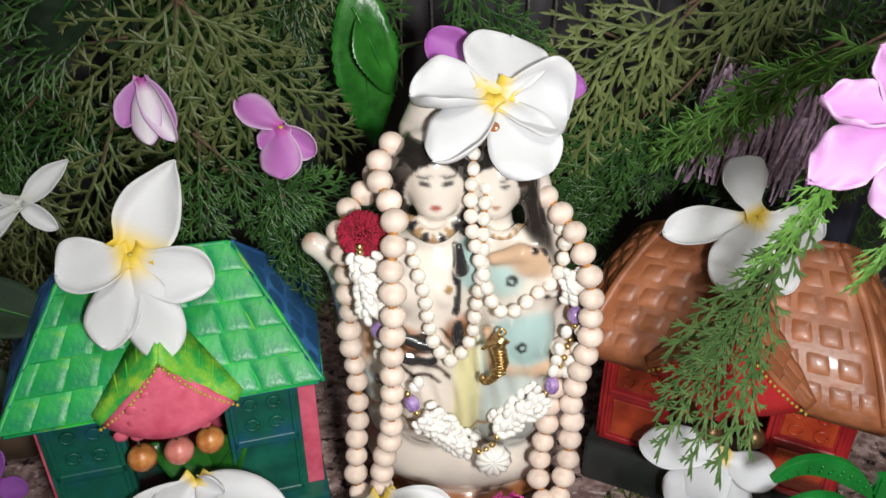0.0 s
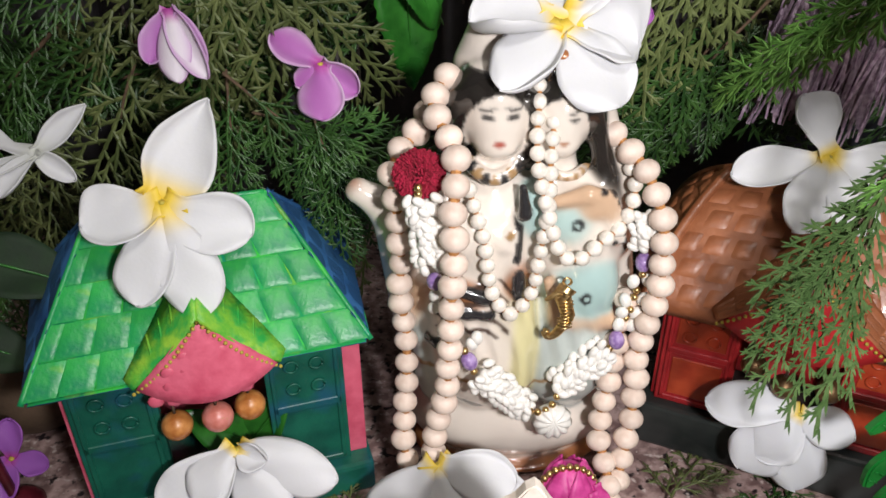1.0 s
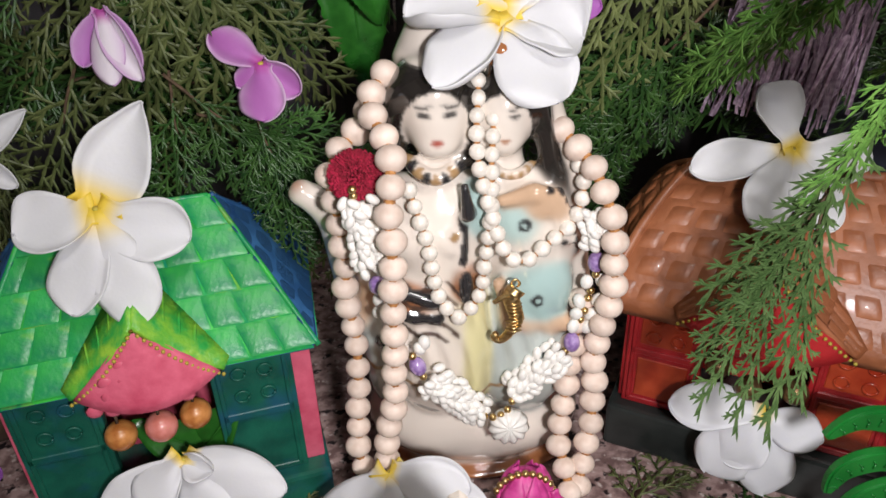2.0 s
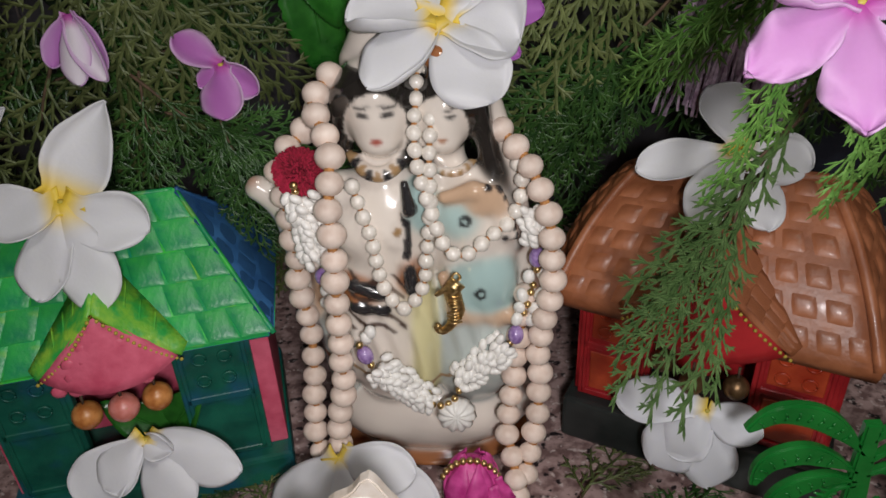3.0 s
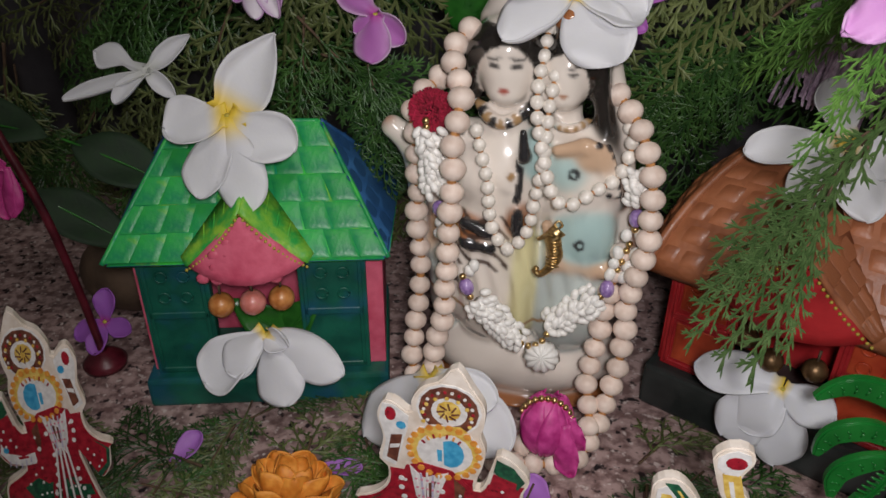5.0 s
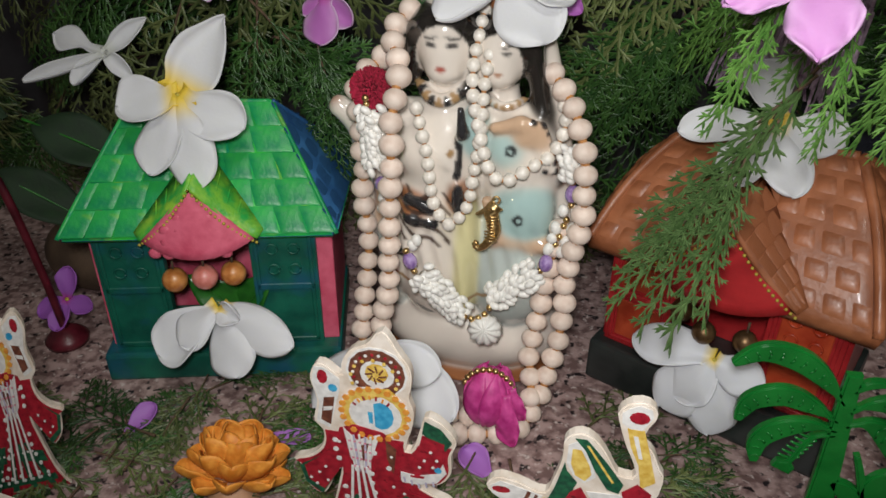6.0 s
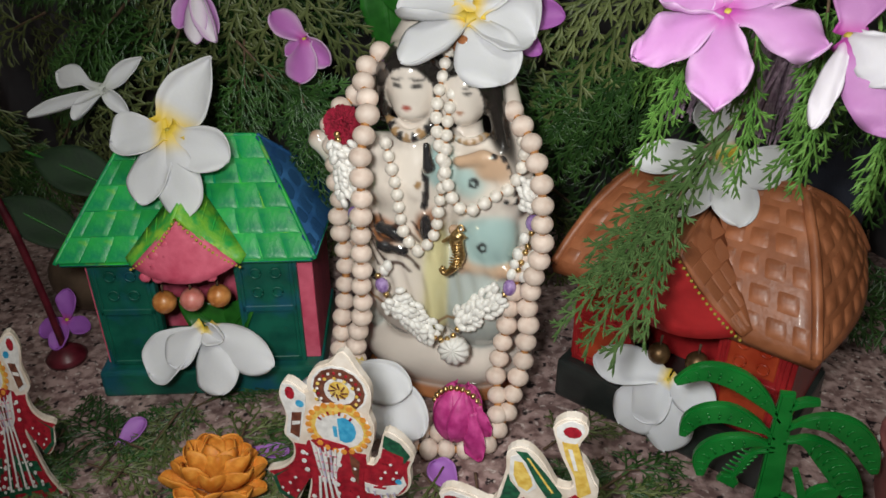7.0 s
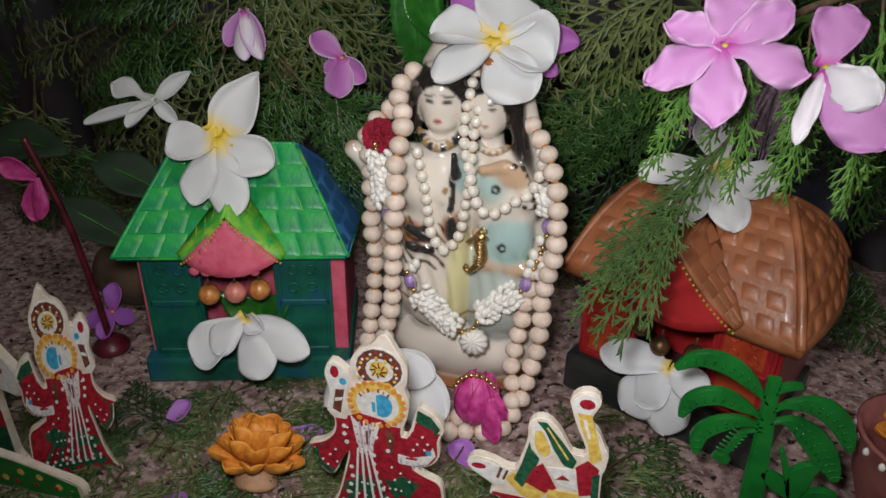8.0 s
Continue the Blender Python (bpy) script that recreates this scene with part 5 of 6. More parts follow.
SPRAYS = {}
for mat, key, seeds in ((CYPRESS, "green", (1, 2, 3, 4)), (OLIVE, "olive", (5, 6, 7)), (FRESH, "fresh", (8, 9)), (HANGING, "hanging", (14, 15))):
    for sd in seeds:
        me = spray_mesh("spray", sd, 0.1, 0.19 if key == "hanging" else 0.36, 0.3 if key == "hanging" else 0.9, 0.0066 if key == "hanging" else 0.0075, 1.3, 0.0056, (14, 26), 0.0120, 0.75) if key in ("fresh", "hanging") else spray_mesh("spray", sd, random.uniform(0.085, 0.115), gap=0.0062 if key == "olive" else 0.0048, fat=1.45 if key == "olive" else 1.1, close=0.0060 if key == "olive" else 0.0040, small_by=0.017 if key == "olive" else 0.014)
        me.materials.append(mat)
        SPRAYS.setdefault(key, []).append(me)
STEM = tube_mesh("stem", [(0, -0.012, 0.001), (0, 0.0, 0), (0.0005, 0.012, -0.0008), (0, 0.024, -0.003)], 0.0010, 6, 0.0006)
WORDS = {"green": "dark green cypress spray", "olive": "olive cypress spray, pale side out,", "hanging": "drooping green cypress spray", "fresh": "fresh bright green cypress spray"}


def spray(key, a, b, facing, size=1.0, where="in the bank of greenery"):
    top = thing("cypress_spray", along(a, b, facing) @ Matrix.Diagonal((size, size, size, 1)), WORDS[key] + " " + where, "foliage", "cypress sprays")
    part("foliage", random.choice(SPRAYS[key]), None, top)
    part("stem", STEM, TWIG, top)


FRONT = (0, -0.85, 0.5)
for key, a, b, size in (
    ("olive", (-0.118, 0.350, 0.250), (-0.135, 0.340, 0.17), 1.15), ("olive", (-0.115, 0.350, 0.250), (-0.085, 0.340, 0.18), 1.0),
    ("olive", (-0.120, 0.352, 0.250), (-0.19, 0.340, 0.19), 1.0), ("olive", (-0.110, 0.350, 0.245), (-0.055, 0.345, 0.205), 0.9),
    ("green", (-0.110, 0.340, 0.185), (-0.060, 0.325, 0.145), 0.9), ("green", (-0.100, 0.345, 0.170), (-0.055, 0.330, 0.165), 0.8),
    ("green", (-0.080, 0.335, 0.175), (-0.066, 0.318, 0.125), 0.75), ("green", (-0.12, 0.352, 0.18), (-0.12, 0.335, 0.13), 0.8),
    ("green", (-0.16, 0.360, 0.23), (-0.26, 0.350, 0.22), 1.1), ("green", (-0.17, 0.360, 0.25), (-0.27, 0.350, 0.26), 1.1),
    ("green", (-0.16, 0.360, 0.20), (-0.25, 0.345, 0.16), 1.1), ("green", (-0.20, 0.355, 0.20), (-0.28, 0.345, 0.13), 1.1),
    ("olive", (-0.16, 0.350, 0.19), (-0.19, 0.330, 0.12), 0.95), ("olive", (-0.20, 0.350, 0.16), (-0.22, 0.330, 0.09), 0.9),
    ("olive", (0.115, 0.370, 0.245), (0.045, 0.350, 0.215), 1.0), ("olive", (0.115, 0.370, 0.240), (0.055, 0.350, 0.175), 1.0),
    ("olive", (0.15, 0.380, 0.27), (0.16, 0.370, 0.21), 1.0), ("olive", (0.19, 0.385, 0.28), (0.15, 0.370, 0.25), 1.0),
    ("green", (0.120, 0.370, 0.205), (0.060, 0.345, 0.145), 1.0), ("green", (0.130, 0.370, 0.19), (0.080, 0.345, 0.135), 0.9), ("green", (0.10, 0.375, 0.18), (0.06, 0.35, 0.11), 0.9),
    ("green", (0.24, 0.370, 0.22), (0.20, 0.350, 0.15), 1.0), ("green", (0.28, 0.370, 0.23), (0.25, 0.350, 0.14), 1.0), ("green", (0.25, 0.36, 0.28), (0.30, 0.34, 0.20), 1.0),
    ("green", (0.0, 0.375, 0.27), (0.03, 0.36, 0.235), 0.9), ("green", (-0.06, 0.375, 0.275), (-0.075, 0.36, 0.22), 0.9), ("olive", (-0.05, 0.38, 0.29), (-0.07, 0.365, 0.24), 0.9), ("olive", (-0.09, 0.38, 0.30), (-0.10, 0.365, 0.25), 0.9)):
    spray(key, a, b, (FRONT[0] + random.uniform(-0.3, 0.3), FRONT[1], FRONT[2] + random.uniform(-0.2, 0.2)), size)
rnd = random.Random(11)
for i in range(95):  # the bank behind: sprays spread from the middle outwards and down
    x, z = rnd.uniform(-0.42, 0.36), rnd.uniform(0.05, 0.33)
    if -0.06 < x < 0.13 and z > 0.225:
        continue
    y = 0.405 + rnd.uniform(-0.02, 0.04)
    turn = rnd.gauss(0, 0.7)
    d = Vector((math.copysign(0.7, x) + turn, -0.12, -0.7 + rnd.gauss(0, 0.4))).normalized()
    spray("olive" if rnd.random() < 0.25 else "green", (x, y, z), Vector((x, y, z)) + d, (rnd.uniform(-0.35, 0.35), -0.85, 0.45), rnd.uniform(0.85, 1.25))
# the near branch that hangs in front of the brown hut, and the one arching above it
for a, b, size in (((0.142, 0.256, 0.200), (0.110, 0.244, 0.148), 0.85), ((0.138, 0.254, 0.194), (0.092, 0.236, 0.150), 0.72), ((0.126, 0.250, 0.172), (0.1030, 0.1945, 0.1160), 0.76), ((0.112, 0.245, 0.150), (0.0790, 0.2010, 0.1240), 0.54), ((0.114, 0.246, 0.154), (0.092, 0.198, 0.118), 0.58), ((0.120, 0.247, 0.160), (0.116, 0.204, 0.122), 0.54), ((0.130, 0.251, 0.178), (0.092, 0.226, 0.142), 0.68), ((0.121, 0.248, 0.164), (0.082, 0.216, 0.130), 0.58)):
    spray("hanging", a, b, (0.1, -0.7, 0.7), size, "hanging in front of the brown hut")
for a, b, size in (((0.185, 0.300, 0.250), (0.090, 0.316, 0.212), 1.05), ((0.150, 0.305, 0.240), (0.080, 0.318, 0.195), 0.8), ((0.165, 0.300, 0.245), (0.105, 0.314, 0.200), 0.85), ((0.165, 0.225, 0.262), (0.155, 0.205, 0.205), 0.7), ((0.180, 0.225, 0.262), (0.190, 0.205, 0.200), 0.75), ((0.145, 0.225, 0.262), (0.125, 0.215, 0.215), 0.6), ((0.20, 0.225, 0.26), (0.215, 0.215, 0.20), 0.8), ((0.122, 0.210, 0.250), (0.102, 0.195, 0.205), 0.55), ((0.135, 0.207, 0.245), (0.137, 0.192, 0.195), 0.55), ((0.155, 0.212, 0.250), (0.160, 0.195, 0.195), 0.6), ((0.170, 0.212, 0.250), (0.185, 0.195, 0.195), 0.65)):
    spray("fresh", a, b, (0.1, -0.8, 0.6), size, "on the branch above the brown hut")
limb = thing("cypress_limb", pose(0, 0, 0), "thin brown cypress limb reaching over the brown hut", "branch")
part("limb", tube_mesh("limb", [(0.33, 0.275, 0.292), (0.26, 0.260, 0.286), (0.20, 0.240, 0.275), (0.15, 0.215, 0.262), (0.125, 0.200, 0.245)], 0.003, 8, 0.0013), TWIG, limb)
part("limb", tube_mesh("limb", [(0.33, 0.40, 0.295), (0.22, 0.385, 0.285), (0.13, 0.375, 0.262)], 0.004, 8, 0.0015), TWIG, limb)
# trodden sprays over the floor
rnd = random.Random(5)
for i in range(165):
    x, y = rnd.uniform(-0.27, 0.24), rnd.uniform(0.10, 0.262)
    if y > 0.225 and (-0.05 < x < 0.07 or x > 0.13 or x < -0.14):
        y -= 0.055
    a = rnd.uniform(0, 2 * math.pi)
    spray("olive" if rnd.random() < 0.5 else "green", (x, y, 0.003 + 0.004 * rnd.random()), (x + math.cos(a), y + math.sin(a), 0.003), (0.1 * math.cos(a * 3), 0, 1), rnd.uniform(0.5, 0.9), "strewn on the stone floor")


# ---- flat painted boards, palm, paper flower and the rest ----
def board(name, y, outline, patches, label, category, lean=0, hem=0.0):
    xs = [p[0] for p in outline]
    x0 = (min(xs) + max(xs)) / 2
    top = thing(name, pose(x0, y, 0, lean), label, category, "painted cut-out boards")
    edge = rounded([(x - x0, z) for x, z in outline])
    part("board", slab_mesh("board", edge, 0.0045), BOARD, top)
    if hem:
        n, inner = len(edge), []
        area = sum(edge[i - 1][0] * edge[i][1] - edge[i][0] * edge[i - 1][1] for i in range(n))
        for i in range(n):
            (ax, az), (bx, bz) = edge[i - 2], edge[(i + 2) % n]
            long = math.hypot(bx - ax, bz - az) or 1
            turn = 0.0011 * math.copysign(1, area)
            p = (edge[i][0] - (bz - az) / long * turn, edge[i][1] + (bx - ax) / long * turn)
            if p[1] < hem:
                inner.append(p)
        part("print", slab_mesh("print", inner, 0.00025, 0), RED, top, m=pose(0, -0.00445, 0))
    for i, (mat, shape, smooth) in enumerate(patches):
        pts = [(x - x0, z) for x, z in shape]
        ob = part("print", slab_mesh("print", rounded(pts, 0.0015) if smooth else pts, 0.0003, 0), mat, top, m=pose(0, -0.00455 - 0.00002 * i, 0))
    return top


def disc(x, z, r, n=14, squash=1.0):
    return [(x + r * math.cos(2 * math.pi * k / n), z + squash * r * math.sin(2 * math.pi * k / n)) for k in range(n)]


def robed(side=1):
    """Outline and printed shapes of a robed board with a round crest and one raised sleeve."""
    def s(points):
        return [(side * px, pz) for px, pz in points]

    def spot(px, pz, r, n=14, squash=1.0):
        return disc(side * px, pz, r, n, squash)

    outline = s([(0.000, 0.120), (0.006, 0.111), (0.0105, 0.103), (0.0105, 0.094), (0.0095, 0.089), (0.0115, 0.082), (0.0105, 0.073), (0.0085, 0.066), (0.0085, 0.0605), (0.0115, 0.064), (0.0140, 0.074), (0.0165, 0.0815), (0.0235, 0.078), (0.0285, 0.070), (0.0265, 0.062), (0.0265, 0.052), (0.0215, 0.0445), (0.0130, 0.0425), (0.0190, 0.0385), (0.0275, 0.034), (0.0295, 0.022), (0.0300, 0.006), (0.0260, 0.000), (-0.0300, 0.000), (-0.0310, 0.006), (-0.0265, 0.016), (-0.0200, 0.044), (-0.0225, 0.041), (-0.0290, 0.0275), (-0.0365, 0.033), (-0.0385, 0.0435), (-0.0410, 0.0460), (-0.0330, 0.0500), (-0.0275, 0.0565), (-0.0265, 0.0650), (-0.0300, 0.0700), (-0.0280, 0.0810), (-0.0300, 0.0920), (-0.0270, 0.1000), (-0.0230, 0.1000), (-0.0170, 0.0955), (-0.0165, 0.1020), (-0.0125, 0.1090), (-0.0060, 0.1130)])
    patches = [
        (WHITEPRINT, spot(-0.0025, 0.1000, 0.0122), False), (BROWNPRINT, spot(-0.0025, 0.1000, 0.0112), False), (WHITEPRINT, spot(-0.0023, 0.0993, 0.0068), False), (YELLOW, spot(-0.0025, 0.1000, 0.0046, 10), False),
        (WHITEPRINT, spot(-0.0040, 0.0795, 0.0142, 16, 0.95), False), (YELLOW, spot(-0.0040, 0.0795, 0.0134, 16, 0.95), False), (WHITEPRINT, spot(-0.0038, 0.0785, 0.0108, 16, 0.95), False), (YELLOW, s([(-0.0120, 0.0875), (-0.0080, 0.0915), (0.0020, 0.0930), (0.0050, 0.0905), (-0.0010, 0.0885), (-0.0090, 0.0850)]), False),
        (BLUE, spot(-0.0015, 0.0785, 0.0052, 12, 1.35), False), (WHITEPRINT, s([(-0.0075, 0.085), (-0.0045, 0.0860), (-0.0040, 0.0720), (-0.0065, 0.0700), (-0.0085, 0.0760)]), False), (BLUE, s([(-0.0068, 0.0800), (-0.0048, 0.0800), (-0.0048, 0.0740), (-0.0064, 0.0740)]), False),
        (WHITEPRINT, s([(-0.0275, 0.0990), (-0.0235, 0.0990), (-0.0175, 0.0945), (-0.0180, 0.0880), (-0.0230, 0.0680), (-0.0285, 0.0705), (-0.0265, 0.0810), (-0.0290, 0.0915)]), False), (RED, spot(-0.0245, 0.0945, 0.0022, 9, 1.6), False), (BLUE, spot(-0.0205, 0.0895, 0.0020, 8), False), (BROWNPRINT, s([(-0.0245, 0.0840), (-0.0200, 0.0850), (-0.0225, 0.0700), (-0.0265, 0.0720)]), False), (WHITEPRINT, s([(-0.0250, 0.0790), (-0.0210, 0.0800), (-0.0215, 0.0780), (-0.0252, 0.0768)]), False),
        (DARKGREEN, s([(-0.0290, 0.0505), (-0.0200, 0.0490), (-0.0230, 0.0400), (-0.0290, 0.0285), (-0.0360, 0.0340), (-0.0380, 0.0435)]), False), (RED, s([(-0.0215, 0.0600), (-0.0185, 0.0520), (-0.0210, 0.0440), (-0.0280, 0.0315), (-0.0345, 0.0360), (-0.0360, 0.0440), (-0.0290, 0.0505)]), False),
        (DARKGREEN, s([(0.0160, 0.0795), (0.0225, 0.0765), (0.0270, 0.0700), (0.0245, 0.0655), (0.0180, 0.0705), (0.0150, 0.0730)]), False), (RED, s([(0.0150, 0.0720), (0.0240, 0.0690), (0.0235, 0.0590), (0.0190, 0.0520), (0.0100, 0.0540), (0.0130, 0.0620)]), False), (WHITEPRINT, s([(0.0060, 0.0500), (0.0130, 0.0490), (0.0210, 0.0520), (0.0235, 0.0580), (0.0250, 0.0530), (0.0210, 0.0465), (0.0130, 0.0440), (0.0060, 0.0440)]), False), (BLUE, spot(0.0215, 0.0540, 0.0016, 8), False), (RED, s([(0.010, 0.0490), (0.016, 0.0495), (0.0155, 0.0480), (0.010, 0.0478)]), False),
        (RED, s([(-0.0190, 0.0690), (-0.0130, 0.0720), (-0.0010, 0.0700), (0.0065, 0.0630), (0.0050, 0.0470), (0.0100, 0.0380), (0.0180, 0.0365), (0.0265, 0.0330), (0.0280, 0.0060), (-0.0290, 0.0040), (-0.0250, 0.0150), (-0.0190, 0.0330), (-0.0180, 0.0450), (-0.0215, 0.0600)]), False),
        (DARKGREEN, s([(-0.0215, 0.0260), (-0.0060, 0.0290), (-0.0060, 0.0220), (-0.0235, 0.0190)]), False), (DARKGREEN, s([(0.0010, 0.0300), (0.0080, 0.0360), (0.0170, 0.0320), (0.0120, 0.0220), (0.0020, 0.0220)]), False), (DARKGREEN, s([(-0.0260, 0.0110), (0.0270, 0.0120), (0.0275, 0.0080), (-0.0270, 0.0070)]), False),
        (WHITEPRINT, s([(-0.0175, 0.0700), (-0.0120, 0.0640), (-0.0020, 0.0690), (-0.0070, 0.0510), (-0.0110, 0.0470), (-0.0150, 0.0530)]), False), (BROWNPRINT, s([(-0.0110, 0.0610), (-0.0070, 0.0630), (-0.0090, 0.0530), (-0.0110, 0.0520)]), False), (BROWNPRINT, s([(0.0000, 0.0660), (0.0045, 0.0620), (0.0030, 0.0480), (0.0005, 0.0560)]), False)]
    def stroke(mat, p, q, w):
        d = Vector((q[0] - p[0], q[1] - p[1])).normalized() * w / 2
        patches.append((mat, s([(p[0] - d.y, p[1] + d.x), (q[0] - d.y, q[1] + d.x), (q[0] + d.y, q[1] - d.x), (p[0] + d.y, p[1] - d.x)]), False))

    # rim and spokes of the round shapes
    for k in range(22):
        a = 2 * math.pi * k / 22
        patches.append((AMBER, spot(-0.0040 + 0.0133 * math.cos(a), 0.0795 + 0.0126 * math.sin(a), 0.0015, 6), False))
        if math.sin(a) > -0.75:
            patches.append((WHITEPRINT if k % 2 else RED, spot(-0.0025 + 0.0091 * math.cos(a), 0.1000 + 0.0091 * math.sin(a), 0.0007, 6), False))
    for k in range(8):
        a = 2 * math.pi * k / 8 + 0.3
        stroke(BROWNPRINT, (-0.0025 + 0.0014 * math.cos(a), 0.1000 + 0.0014 * math.sin(a)), (-0.0025 + 0.0042 * math.cos(a + 0.5), 0.1000 + 0.0042 * math.sin(a + 0.5)), 0.0006)
    for k in range(7):
        a = math.radians(50 + 16 * k)
        stroke(AMBER if k % 2 else RED, (-0.0040 + 0.0085 * math.cos(a), 0.0790 + 0.0085 * math.sin(a)), (-0.0040 + 0.0100 * math.cos(a), 0.0790 + 0.0105 * math.sin(a)), 0.0008)
    # the pleated hem: dark and red wedges spreading from the waist
    for k in range(9):
        top_x, low_x = -0.0150 + 0.0022 * k, -0.0255 + 0.0060 * k
        if k % 2 == 0:
            patches.append((DARKGREEN, s([(top_x + 0.0014, 0.0330), (top_x + 0.0034, 0.0330), (low_x + 0.0046, 0.0060), (low_x + 0.0006, 0.0060)]), False))
        for r in range(3):
            f = 0.2 + 0.3 * r
            patches.append((WHITEPRINT, spot(top_x + (low_x - top_x) * f + 0.0015, 0.0330 - 0.0270 * f, 0.0007 + 0.0003 * (r == 2), 6), False))
    # garlands from the neck to the waist
    for k in range(5):
        a, b = -0.0150 + 0.0024 * k, -0.0125 + 0.0015 * k
        stroke(WHITEPRINT if k % 2 == 0 else LILACPRINT, (a, 0.0690 - 0.0008 * (k % 2)), (b, 0.0480), 0.0008)
        for r in range(4):
            patches.append((PINKPRINT, spot(a + (b - a) * (0.2 + 0.22 * r), 0.0690 - 0.0210 * (0.2 + 0.22 * r), 0.0006, 6), False))
    for px, pz in ((-0.0325, 0.0400), (-0.0285, 0.0440), (-0.0300, 0.0370), (-0.0250, 0.0400), (-0.0255, 0.0480), (0.0190, 0.0660), (0.0215, 0.0620), (0.0165, 0.0610), (0.0200, 0.0580), (0.0145, 0.0570), (0.0035, 0.0430), (0.0080, 0.0400), (0.0050, 0.0350), (0.0125, 0.0355), (0.0030, 0.0600), (-0.0185, 0.0640)):
        patches.append((WHITEPRINT, spot(px, pz, 0.0007, 6), False))
    for k in range(5):
        stroke(LILACPRINT, (0.0085 + 0.0030 * k, 0.0452 + 0.0012 * abs(k - 2)), (0.0080 + 0.0030 * k, 0.0478 + 0.0012 * abs(k - 2)), 0.0007)
    for k in range(4):
        a, b = -0.0140 + 0.0020 * k, -0.0165 + 0.0052 * k
        patches.append((WHITEPRINT, s([(a, 0.052), (a + 0.0011, 0.052), (b + 0.0013, 0.012), (b, 0.012)]), False))
    for px, pz in ((-0.004, 0.061), (-0.0055, 0.049), (-0.0055, 0.0435), (-0.0045, 0.038), (-0.0028, 0.032), (-0.001, 0.0275), (-0.020, 0.065), (-0.020, 0.060), (-0.019, 0.055), (-0.0172, 0.039), (-0.0168, 0.033), (-0.018, 0.027), (-0.0195, 0.0215), (0.001, 0.0215), (0.0035, 0.0165), (0.002, 0.054)):
        patches.append((WHITEPRINT, spot(px, pz, 0.0012, 8), False))
    for k in range(9):
        patches.append((WHITEPRINT, spot(-0.0225 + 0.0058 * k, 0.0152 + 0.0008 * (k % 2), 0.0011, 7), False))
        a = math.radians(-20 + 27.5 * k)
        patches.append((YELLOW, spot(-0.0025 + 0.0090 * math.cos(a), 0.1000 + 0.0090 * math.sin(a), 0.0008, 6), False))
    return outline, patches


